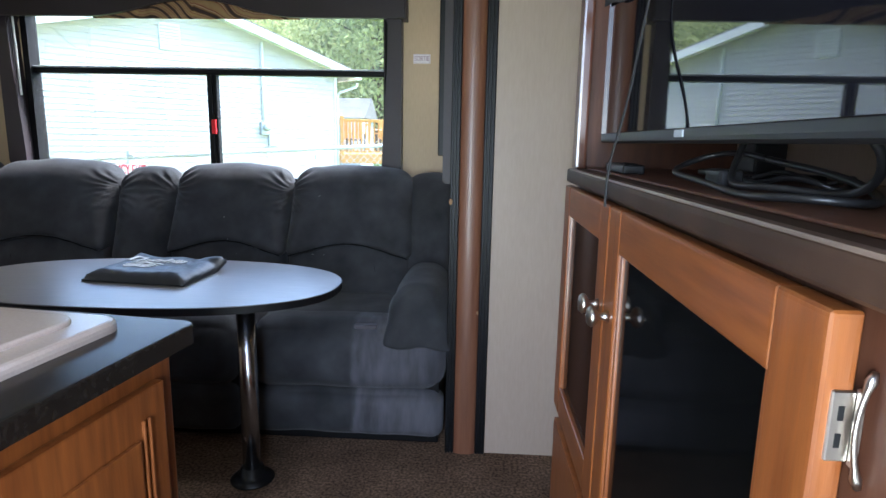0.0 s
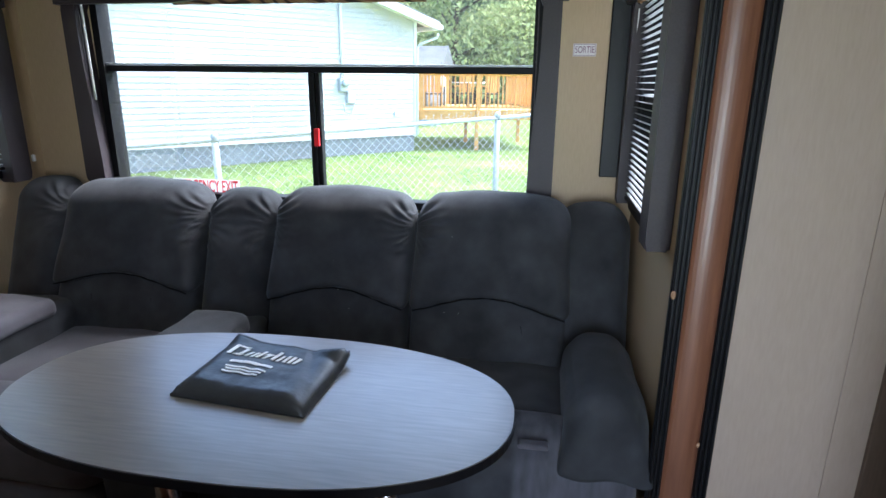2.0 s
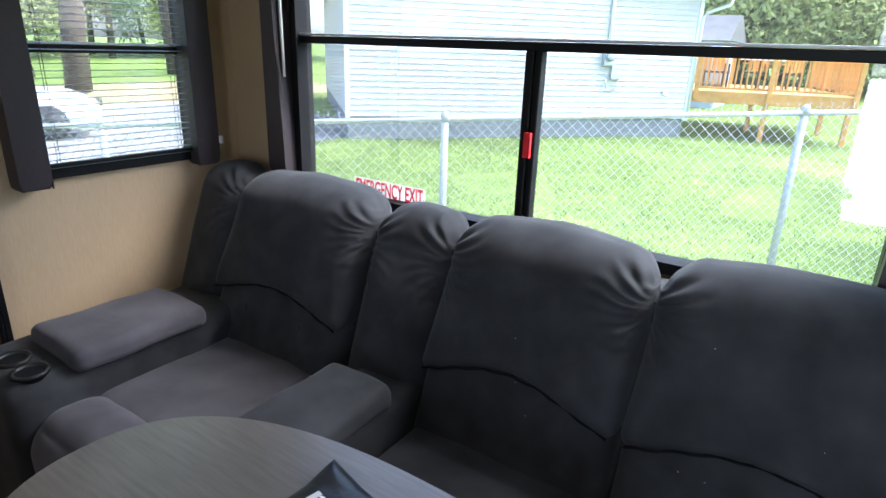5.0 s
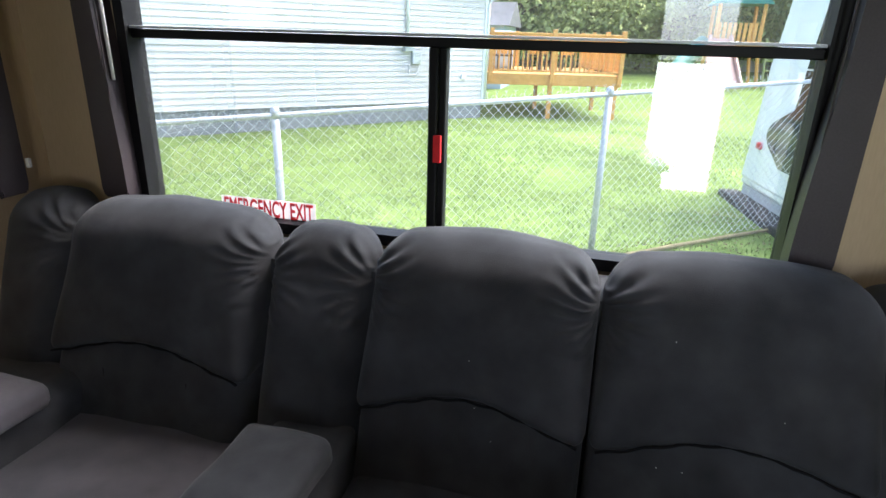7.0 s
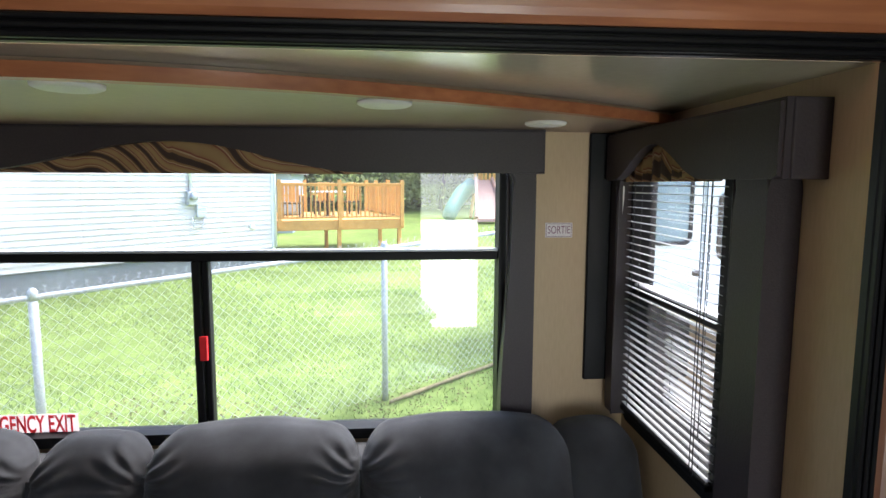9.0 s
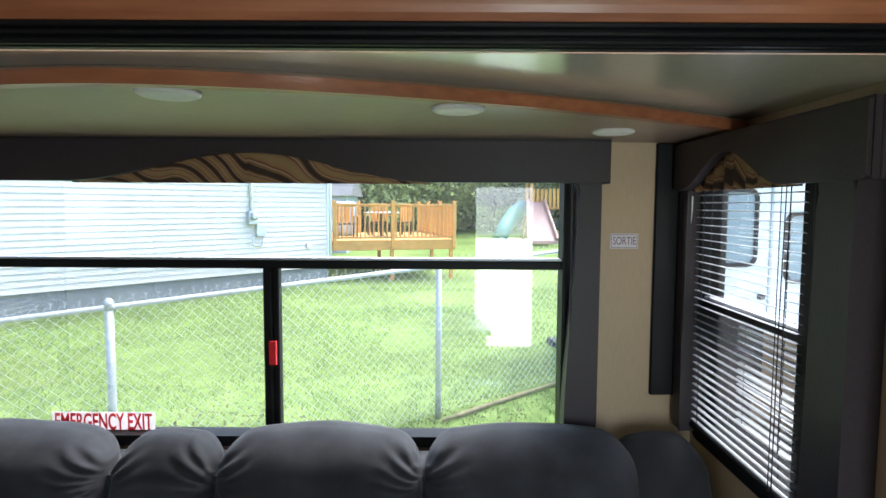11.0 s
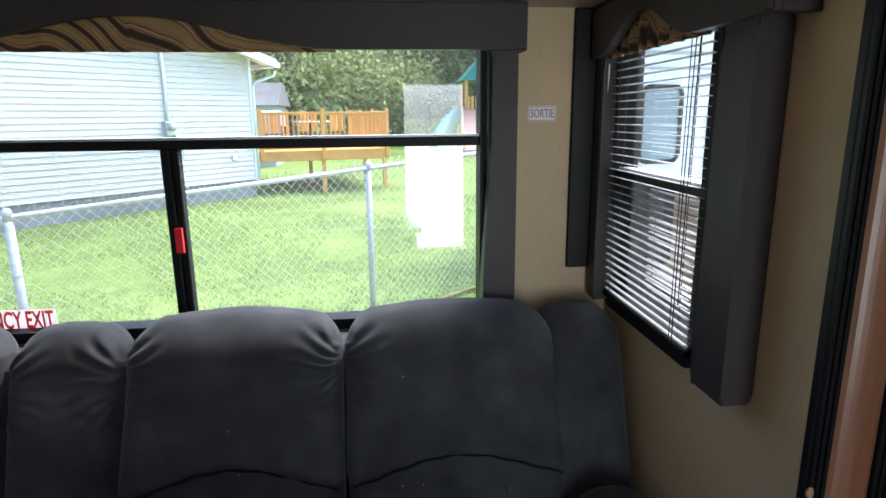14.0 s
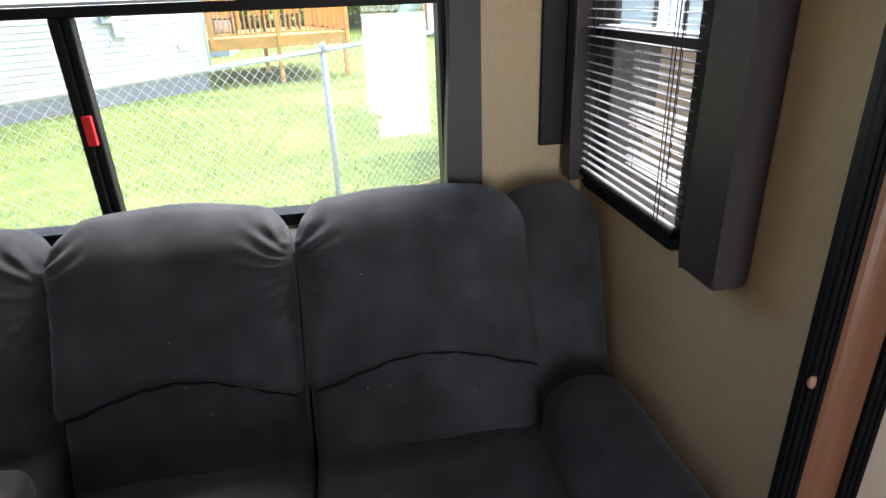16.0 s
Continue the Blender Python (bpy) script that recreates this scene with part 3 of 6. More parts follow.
for k, (x, z, s) in enumerate(((0.096, 0.59, 0.011), (-0.016, 1.015, 0.016))):
    bm = bmesh.new()
    bmesh.ops.create_icosphere(bm, subdivisions=2, radius=s)
    for v in bm.verts:
        v.co = Vector((x + v.co.x * 0.45, YJ - 0.014 + v.co.y * 0.35, z + v.co.z * (0.8 + 0.3 * math.sin(40 * v.co.x))))
    structure("trim_chip", bm, LINO, "pale chip in the casing")

# ---------- windows ----------
def place_north(p): return Vector((p[0], YW + p[1], p[2]))
def place_east(p): return Vector((XR + p[1], -p[0], p[2]))
def place_west(p): return Vector((XL - p[1], p[0], p[2]))

def put(bm, place):
    for v in bm.verts:
        v.co = place(v.co)
    return bm

def round_frame(x0, x1, z0, z1, w, y0, y1, r=0.05):
    """A window frame ring with rounded corners."""
    bm = bmesh.new()
    def ring(a0, a1, c0, c1, rr):
        pts = []
        for cx, cz, s in ((a1 - rr, c1 - rr, 0), (a0 + rr, c1 - rr, 90), (a0 + rr, c0 + rr, 180), (a1 - rr, c0 + rr, 270)):
            for i in range(7):
                t = radians(s + 15 * i)
                pts.append((cx + rr * math.cos(t), cz + rr * math.sin(t)))
        return pts
    o, i = ring(x0, x1, z0, z1, r), ring(x0 + w, x1 - w, z0 + w, z1 - w, max(0.012, r - w))
    vs = [[bm.verts.new((x, y, z)) for x, z in pts] for pts, y in ((o, y0), (i, y0), (i, y1), (o, y1))]
    for a, b in ((0, 1), (1, 2), (2, 3), (3, 0)):
        for k in range(len(o)):
            j = (k + 1) % len(o)
            bm.faces.new((vs[a][k], vs[a][j], vs[b][j], vs[b][k]))
    return bm

def rail(x0, x1, y0, y1, z0, z1, r=0.003):
    return bbox(x0, x1, y0, y1, z0, z1, r, 1)

def window(name, place, x0, x1, z0, z1, bar, label, mull=None):
    w = thing(name, place(((x0 + x1) / 2, 0.02, z0)), label, "window", kind="structure")
    part("window_frame", put(round_frame(x0 - 0.004, x1 + 0.004, z0 - 0.004, z1 + 0.004, 0.034, -0.022, 0.056), place), BLACKM, w)
    part("crossbar", put(rail(x0 + 0.028, x1 - 0.028, 0.0, 0.05, bar - 0.017, bar + 0.010), place), BLACKM, w)
    # bright strip drawn as the white highlight along the crossbar's top
    part("crossbar_highlight", put(rail(x0 + 0.03, x1 - 0.03, -0.006, 0.03, bar + 0.011, bar + 0.019, 0.001), place), GALV, w, "thin bright strip for the crossbar's highlight line")
    cells = [(x0 + 0.03, x1 - 0.03, bar + 0.02, z1 - 0.03, 0.036), (x0 + 0.03, x1 - 0.03, z0 + 0.03, bar - 0.018, 0.040)]
    if mull is not None:
        part("mullion", put(rail(mull - 0.022, mull + 0.004, -0.004, 0.046, z0 + 0.028, bar - 0.016), place), BLACKM, w)
        part("sliding_stile", put(rail(mull + 0.006, mull + 0.026, 0.006, 0.046, z0 + 0.028, bar - 0.016), place), BLACKM, w)
        cells = cells[:1] + [(x0 + 0.03, mull - 0.02, z0 + 0.03, bar - 0.018, 0.030), (mull + 0.024, x1 - 0.03, z0 + 0.03, bar - 0.018, 0.036)]
    for a, b, c, d, y in cells:
        bm = bmesh.new()
        vs = [bm.verts.new(place((p, y, q))) for p, q in ((a, c), (b, c), (b, d), (a, d))]
        bm.faces.new(vs)
        g = part("pane", bm, GLASS, w)
        g.visible_shadow = False
    return w

win = window("window_1", place_north, WX0, WX1, WZ0, WZ1, 1.583, "large black-framed window with a sliding lower sash", -1.365)
bm = bmesh.new()
bm.faces.new([bm.verts.new(place_north((p, 0.052, q))) for p, q in ((WX0 + 0.03, WZ0 + 0.03), (-1.385, WZ0 + 0.03), (-1.385, 1.565), (WX0 + 0.03, 1.565))])
part("insect_screen", bm, SCREENM, win, "fine grey insect screen").visible_shadow = False
part("latch", put(bbox(-1.368, -1.345, -0.014, 0.0, 1.252, 1.330, 0.003), place_north), REDTAB, win, "red plastic emergency latch")
window("window_2", place_east, -RY1, -RY0, RZ0, RZ1, 1.478, "black-framed side window behind a blind")
window("window_3", place_west, LY0, LY1, LZ0, LZ1, 1.525, "black-framed side window behind a blind")

def arch(x, xc, half, rise):
    """Height of the cut-out in a valance's lower edge."""
    t = min(1.0, abs(x - xc) / half)
    return rise * (0.5 + 0.5 * math.cos(math.pi * t)) if t < 1 else 0.0

def treatment(place, x0, x1, zb, zt, depth, rise, half, leg, legbot, label, centre=None, flare=0.02, sides=None):
    """A padded valance box with an arched edge over printed fabric, and two padded side legs."""
    xc = (x0 + x1) / 2 if centre is None else centre
    v = thing("window_valance", place((xc, -0.02, zb)), label, "valance", "padded window valances")
    xs = [x0 + 0.004 + (x1 - x0 - 0.008) * i / 48 for i in range(49)]
    bm = prism(bmesh.new(), [(x, -depth, zb + arch(x, xc, half, rise)) for x in xs] + [(xs[-1], -depth, zt), (xs[0], -depth, zt)], (0, 0.028, 0))
    bmesh.ops.bevel(bm, geom=[e for e in bm.edges if e.verts[0].co.y < -depth + 1e-4 and e.verts[1].co.y < -depth + 1e-4], offset=0.007, segments=3, affect='EDGES')
    part("front_board", put(bm, place), PADM, v, "padded dark vinyl board with an arched edge")
    for a, b in ((x0, x0 + 0.026), (x1 - 0.026, x1)):
        part("end_board", put(bbox(a, b, -depth + 0.020, -0.001, zb - 0.001, zt, 0.005, 3), place), PADM, v)
    bm = bmesh.new()
    ys = []
    cols = []
    for i in range(65):
        x = xc - half * 0.98 + 2 * half * 0.98 * i / 64
        y = -depth + 0.036 + 0.006 * math.sin(i * 0.9) + 0.003 * math.sin(i * 2.3)
        hi = zb + max(0.004, arch(x, xc, half, rise)) + 0.012
        cols.append([bm.verts.new((x, y, zb - 0.004 + (hi - zb + 0.004) * k / 4)) for k in range(5)] + [bm.verts.new((x, y + 0.006, hi)), bm.verts.new((x, y + 0.006, zb - 0.004))])
    for a, b in zip(cols, cols[1:]):
        for k in range(7):
            j = (k + 1) % 7
            bm.faces.new((a[k], b[k], b[j], a[j]))
    bm.faces.new(cols[0])
    bm.faces.new(cols[-1][::-1])
    part("print_panel", put(bm, place), SWIRL, v, "gold and brown swirl print fabric", smooth=True)
    for side, a, b in sides or ((-1, x0 + 0.004, x0 + leg), (1, x1 - leg, x1 - 0.004)):
        bm = bmesh.new()
        n = 24
        rows = []
        for i in range(n + 1):
            z = legbot + (zb + 0.01 - legbot) * i / n
            curve = flare * math.cos(math.pi * min(1, i / n * 1.15)) * 0.5
            p, q = (a, b + (curve if i < n else 0)) if side < 0 else (a - (curve if i < n else 0), b)
            d = depth - 0.022
            rows.append([bm.verts.new((p, -d, z)), bm.verts.new((q, -d, z)), bm.verts.new((q, -0.002, z)), bm.verts.new((p, -0.002, z))])
        for s, t in zip(rows, rows[1:]):
            for k in range(4):
                bm.faces.new((s[k], s[(k + 1) % 4], t[(k + 1) % 4], t[k]))
        bm.faces.new(rows[0][::-1])
        bm.faces.new(rows[-1])
        sharp = [e for e in bm.edges if abs(e.verts[0].co.z - e.verts[1].co.z) > 1e-3 or e.verts[0].co.z < legbot + 1e-4]
        bmesh.ops.bevel(bm, geom=sharp, offset=0.007, segments=2, affect='EDGES')
        part("side_leg", put(bm, place), PADM, v)
        zz = [legbot + (zb - legbot) * i / 20 for i in range(21)]
        part("piping", put(tube(bmesh.new(), [((b if side < 0 else a), -depth + 0.026, z) for z in zz], 0.003, 6), place), PADM, v, smooth=True)
    return v

treatment(place_north, -2.505, -0.295, 1.842, SOFF - 0.002, 0.105, 0.088, 0.56, 0.105, 1.062, "dark padded vinyl window valance with swirl print insert", centre=-1.40, flare=0.03, sides=((-1, -2.482, -2.398), (1, -0.408, -0.320)))
treatment(place_east, -3.128, -2.273, 1.822, SOFF - 0.010, 0.094, 0.094, 0.27, 0.11, 1.066, "dark padded vinyl valance over a side window", centre=-2.80, flare=0.012, sides=((-1, -3.124, -3.072), (1, -2.452, -2.337)))
# black strip added to give the dark shadow gap in this corner
structure("trim_shadow_strip", bbox(-0.130, -0.045, YW - 0.014, YW, 1.16, SOFF - 0.002, 0.004, 1), RUBBER, "dark strip for the shadow gap in the corner beside the valance")
treatment(place_west, 2.245, 2.995, 1.822, SOFF - 0.010, 0.105, 0.094, 0.28, 0.10, 1.077, "dark padded vinyl valance over a side window", flare=0.0)

def blind(place, x0, x1, z0, z1, pitch, tilt, label):
    b = thing("venetian_blind", place(((x0 + x1) / 2, -0.03, z0)), label, "blind", "venetian blinds")
    part("head_rail", put(bbox(x0, x1, -0.045, -0.012, z1, z1 + 0.03, 0.003, 1), place), BLACKM, b)
    part("bottom_rail", put(bbox(x0, x1, -0.040, -0.018, z0, z0 + 0.014, 0.004, 2), place), BLACKM, b)
    bm = bmesh.new()
    w, n = 0.0075, 4
    c, s = math.cos(tilt), math.sin(tilt)
    up, lo = [], []
    for i in range(n + 1):
        t = -w + 2 * w * i / n
        crown = 0.0022 * (1 - (t / w) ** 2)
        up.append((t * c - crown * s, t * s + crown * c))
        lo.append((t * c - (crown - 0.0006) * s, t * s + (crown - 0.0006) * c))
    ring = up + lo[::-1]
    va = [bm.verts.new((x0 + 0.002, -0.029 + p, q)) for p, q in ring]
    vb = [bm.verts.new((x1 - 0.002, -0.029 + p, q)) for p, q in ring]
    for k in range(len(ring)):
        j = (k + 1) % len(ring)
        bm.faces.new((va[k], va[j], vb[j], vb[k]))
    bm.faces.new(va[::-1])
    bm.faces.new(vb)
    me = mesh_of("slat", put(bm, place), SLAT)
    z = z0 + 0.024
    while z < z1 - 0.004:
        o = new("slat", me)
        o.parent = b
        o.matrix_parent_inverse = Matrix.Translation(b.location).inverted()
        o.location = (0, 0, z)
        z += pitch
    for f in (0.14, 0.86):
        for dy in (-0.0405, -0.0175):
            part("ladder_cord", put(tube(bmesh.new(), [(x0 + (x1 - x0) * f, dy, z0 + 0.012), (x0 + (x1 - x0) * f, dy, z1)], 0.0012, 5), place), CORD, b)
    return b

bl = blind(place_east, -RY1 + 0.01, -RY0 - 0.01, 1.085, 1.86, 0.0225, radians(-7), "dark metal venetian blind with open slats")
for dx in (0.0, 0.018):
    part("pull_cord", put(tube(bmesh.new(), [(-RY0 - 0.06 + dx, -0.047, 1.10 + 6 * dx), (-RY0 - 0.063 + dx, -0.046, 1.5), (-RY0 - 0.06 + dx, -0.044, 1.86)], 0.0014, 5), place_east), CORD, bl)
part("tilt_wand", put(tube(bmesh.new(), [(-RY1 + 0.015, -0.052, 1.44), (-RY1 + 0.02, -0.05, 1.86)], 0.004, 6), place_east), WHITEP, bl, "clear plastic wand")
bl = blind(place_west, LY0 + 0.01, LY1 - 0.01, 1.135, 1.86, 0.0225, radians(2), "dark metal venetian blind with open slats")
part("hold_down", put(bbox(LY1 + 0.025, LY1 + 0.037, -0.125, -0.112, 1.165, 1.195, 0.003), place_west), WHITEP, bl, "small white plastic clip")
wand = thing("blind_wand", (-2.415, YW - 0.03, 1.42), "white plastic wand hanging beside the window frame", "wand")
part("rod", tube(bmesh.new(), [(-2.395, YW - 0.055, 1.44), (-2.40, YW - 0.055, 1.85)], 0.006, 8), WHITEP, wand, smooth=True)

# signs
sg = thing("exit_sign", (-0.2225, YW - 0.002, 1.637), "small white exit label with mauve letters and border", "sign")
part("plate", bbox(-0.268, -0.178, YW - 0.0022, YW - 0.0002, 1.637, 1.685, 0.0006, 1), PAPER, sg)
words("lettering", "SORTIE", 0.036, MAUVE, pose(-0.2225, YW - 0.0026, 1.661, 90, 0, 0), sg, width=0.074)
bm = bmesh.new()
for x0, x1, z0, z1 in ((-0.265, -0.181, 1.681, 1.6825), (-0.265, -0.181, 1.6395, 1.641), (-0.265, -0.2635, 1.6395, 1.6825), (-0.1825, -0.181, 1.6395, 1.6825)):
    box(bm, x0, x1, YW - 0.0028, YW - 0.002, z0, z1)
part("border", bm, MAUVE, sg)
sg = thing("emergency_exit_sign", (-1.90, YW + 0.02, 1.06), "white emergency exit sticker with red letters on the glass", "sign")
part("sticker", bbox(-2.110, -1.766, YW + 0.0262, YW + 0.0272, 1.008, 1.078, 0.0004, 1), STICK, sg)
words("lettering", "EMERGENCY EXIT", 0.078, STICKRED, pose(-1.938, YW + 0.0255, 1.043, 90, 0, 0), sg, width=0.325, bold=0.0014)

# puck lights
for x, y in ((-1.30, 2.345), (-0.775, 2.505), (-0.35, 2.86), (-1.955, 2.505), (-2.38, 2.86)):
    pl = thing("puck_light", (x, y, SOFF), "round white flush puck light, switched off", "lamp", "ceiling puck lights")
    part("bezel", lathe(bmesh.new(), [(0.0, -0.004), (0.034, -0.007), (0.046, -0.010), (0.055, -0.006), (0.056, 0.0)], (x, y, SOFF), n=32), WHITEP, pl, smooth=True)

# ---------- reclining sofa ----------
sofa = thing("reclining_sofa", (-1.36, 2.6, 0.0), "dark charcoal microfibre reclining sofa with console and cup holders", "sofa")

def pleat(p, e, zc, side):
    """Fine gathers fanning out from an upper corner."""
    dx, dz = (e - p.x) * side, p.z - zc
    d = math.hypot(dx, dz)
    if d > 0.17 or dx < -0.02:
        return 0.0
    ang = math.atan2(dz, dx + 0.03)
    return 0.007 * math.sin(ang * 25 + 2.5 * noise.noise(Vector((p.x * 9, p.z * 9, 6)))) * (1 - d / 0.17) * min(1.0, d / 0.03)

def crease(p, e, ztop, side):
    """Long slack folds that run inwards from a pulled side seam."""
    dx = (e - p.x) * side
    if dx < 0 or dx > 0.16:
        return 0.0
    total = 0.0
    for k in range(5):
        zk = ztop - 0.055 - 0.047 * k + 0.012 * math.sin(e * 31 + k * 2.1)
        reach = 0.09 + 0.05 * math.sin(e * 17 + k * 1.7) ** 2
        if dx > reach:
            continue
        d = p.z - zk - (0.38 - 0.14 * k) * dx - 0.9 * dx * dx
        total += (math.exp(-(d / 0.010) ** 2) - 0.7 * math.exp(-((d - 0.019) / 0.011) ** 2)) * (1 - dx / reach)
    return -0.0065 * total

def back_warp(x0, x1, zlow, ztop, arched, gather=(True, True), lift=0.0):
    xm, hw = (x0 + x1) / 2, (x1 - x0) / 2
    def warp(q, p):
        u = (q.x - xm) / hw
        f = (q.z - zlow) / (ztop - zlow)
        zb = arched * (math.cos(math.pi * u * 0.5) ** 1.4 if abs(u) < 1 else 0)
        z = q.z + zb * (1 - f) - 0.020 * f * f * u * u * (1 if f > 0.5 else 0) * 1.6
        y = q.y + (z - 0.50) * 0.36
        front = max(0.0, -p.y)
        y -= 0.020 * front * math.sin(math.pi * min(1, max(0, f))) * (1 - u * u)
        g = 0.0
        if gather[0]:
            g += pleat(q, x0, ztop - 0.12, -1) + crease(q, x0, ztop, -1)
        if gather[1]:
            g += pleat(q, x1, ztop - 0.12, 1) + crease(q, x1, ztop, 1)
        y -= g * (0.4 + 0.6 * front)
        z += g * max(0.0, p.z) + 0.006 * noise.noise(Vector((q.x * 7, q.z * 6, q.y * 5)))
        y += 0.010 * noise.noise(Vector((q.x * 5 + 3, q.z * 5, 1.7)))
        return Vector((q.x, y, z))
    return warp

def lower_warp(q, p):
    y = q.y + (q.z - 0.50) * 0.36 + 0.010 * noise.noise(Vector((q.x * 6, q.z * 7, 4.2)))
    y += 0.018 * max(0, -p.y) * max(0.0, p.z)
    return Vector((q.x, y, q.z))

def backrest(x0, x1, gather, lowz=0.655):
    part("back_cushion", cushion(x0 + 0.003, x1 - 0.003, 2.675, 2.90, lowz, 1.106, 0.100, 72, back_warp(x0, x1, lowz, 1.106, 0.066, gather), 0.036), FABRIC, sofa, smooth=True)
    part("lumbar_cushion", cushion(x0 + 0.006, x1 - 0.006, 2.700, 2.90, 0.40, 0.80, 0.06, 20, lower_warp), FABRIC, sofa, smooth=True)
    arch_line = []
    for k in range(33):
        u = -0.93 + 1.86 * k / 32
        zz = lowz + 0.008 + 0.066 * math.cos(math.pi * u * 0.5) ** 1.4
        arch_line.append(((x0 + x1) / 2 + u * (x1 - x0) / 2, 2.681 + (zz - 0.5) * 0.36 + 0.004 * math.sin(k * 1.3), zz))
    part("arched_seam", tube(bmesh.new(), arch_line, 0.0036, 6), SEAM, sofa, "dark sewn seam", smooth=True)
    for f in (0.30, 0.72):
        xx = x0 + (x1 - x0) * f
        pts = [(xx + 0.012 * math.sin(i * 0.5), 2.704 + (z - 0.5) * 0.36, z) for i, z in enumerate([0.47 + 0.02 * k for k in range(9)])]
        part("seam", tube(bmesh.new(), pts, 0.0011, 5), SEAM, sofa)

def bolster(x0, x1, top=1.135, y=2.71, gather=(True, True)):
    part("bolster", cushion(x0 + 0.003, x1 - 0.003, y, 2.91, 0.45, top, 0.085, 64, back_warp(x0, x1, 0.45, top, 0.0, gather)), FABRIC, sofa, smooth=True)

backrest(-0.860, -0.225, (True, False))
backrest(-1.468, -0.860, (True, True))
backrest(-2.470, -1.785, (False, True))
bolster(-1.785, -1.468, 1.078, gather=(True, True))
bolster(-2.745, -2.470, 1.095, gather=(False, True))
bolster(-0.300, -0.002, 1.076, 2.728, gather=(False, False))

def seat_warp(front):
    def warp(q, p):
        z, y = q.z, q.y
        z += 0.020 * max(0, p.z) * (1 - p.x * p.x) * (1 - 0.5 * p.y * p.y)
        y -= 0.022 * max(0.0, -p.y) * (1 - p.x ** 2) * (1 - p.z ** 2)
        z += 0.009 * noise.noise(Vector((q.x * 6, q.y * 6, q.z * 3)))
        y += 0.008 * noise.noise(Vector((q.x * 7, q.z * 8, 2)))
        return Vector((q.x, y, z))
    return warp

def seat(x0, x1, yf, material):
    part("seat_cushion", cushion(x0 + 0.004, x1 - 0.004, yf + 0.18, 2.80, 0.30, 0.485, 0.06, 20, seat_warp(0)), FABRIC if material is LITBAND else material, sofa, smooth=True)
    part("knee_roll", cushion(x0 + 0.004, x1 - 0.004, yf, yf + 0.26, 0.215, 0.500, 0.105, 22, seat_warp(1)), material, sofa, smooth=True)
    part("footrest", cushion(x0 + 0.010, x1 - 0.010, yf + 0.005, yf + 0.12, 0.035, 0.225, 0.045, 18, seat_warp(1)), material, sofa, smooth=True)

seat(-0.860, -0.020, 2.150, LITBAND)
seat(-1.468, -0.860, 2.130, FABRIC)
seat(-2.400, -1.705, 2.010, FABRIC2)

def arm_warp(x0, x1):
    def warp(q, p):
        return Vector((q.x + 0.006 * noise.noise(Vector((q.y * 8, q.z * 8, 0))), q.y, q.z + 0.008 * max(0, p.z) * (1 - p.x ** 2) + 0.005 * noise.noise(Vector((q.x * 7, q.y * 7, 3)))))
    return warp

part("armrest", cushion(-0.252, -0.030, 2.165, 2.74, 0.40, 0.625, 0.075, 24, arm_warp(0, 1)), FABRIC, sofa, smooth=True)
def flap_warp(q, p):
    """The front of the padded arm widens a little towards its hem."""
    k = ease(2.24, 2.13, q.y) * ease(0.60, 0.43, q.z)
    x = q.x + 0.016 * k * p.x + 0.005 * noise.noise(Vector((q.y * 8, q.z * 8, 0)))
    return Vector((x, q.y - 0.012 * k, q.z + 0.010 * max(0, p.z) * (1 - p.x ** 2) + 0.008 * k * math.sin(q.x * 40) + 0.005 * noise.noise(Vector((q.x * 7, q.y * 7, 3)))))
part("arm_pad", cushion(-0.258, -0.012, 2.130, 2.72, 0.430, 0.666, 0.105, 30, flap_warp, 0.02), FABRIC, sofa, smooth=True)

# console between the seats, and the end arm with cup holders
part("console_body", cushion(-1.705, -1.468, 2.03, 2.80, 0.04, 0.582, 0.035, 16, arm_warp(0, 1)), FABRIC, sofa, smooth=True)
part("console_lid", cushion(-1.712, -1.466, 2.185, 2.64, 0.566, 0.648, 0.030, 20, arm_warp(0, 1)), FABRIC, sofa, "padded console lid", smooth=True)
part("end_arm", cushion(-2.72, -2.335, 1.985, 2.80, 0.04, 0.60, 0.06, 22, arm_warp(0, 1)), FABRIC, sofa, smooth=True)
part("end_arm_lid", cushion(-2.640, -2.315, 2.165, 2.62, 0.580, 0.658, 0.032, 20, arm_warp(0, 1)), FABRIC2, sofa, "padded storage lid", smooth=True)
for x in (-2.525, -2.405):
    cup = part("cup_holder", lathe(bmesh.new(), [(0.030, -0.05), (0.038, -0.05), (0.040, 0.008), (0.050, 0.012), (0.052, 0.0), (0.043, -0.004), (0.041, -0.055)], (x, 2.075, 0.608), n=28), TVPLAS, sofa, "black plastic cup holder", smooth=True)
    # no hole is cut: a flat black disc stands for the well's shade
    part("well_disc", lathe(bmesh.new(), [(0.0, -0.004), (0.041, -0.004), (0.041, 0.0), (0.0, 0.0)], (x, 2.075, 0.610), n=28), SEAM, cup, "flat black disc for the shade in the cup well")
part("recliner_pull", put(cushion(-0.045, 0.045, -0.018, 0.018, -0.008, 0.008, 0.007, 8), lambda p: Vector((-0.345 + p.x, 2.165 + p.y, 0.508 + p.z + 0.1 * p.x * p.x))), FABRIC2, sofa, "grey fabric pull loop", smooth=True)
part("base_frame", bbox(-2.70, -0.05, 2.20, 3.05, 0.0, 0.34, 0.01), RUBBER, sofa)
part("back_frame", bbox(-2.74, -0.012, 2.93, 3.122, 0.30, 0.980, 0.02), FABRIC, sofa)

lint = bmesh.new()
rl = random.Random(3)
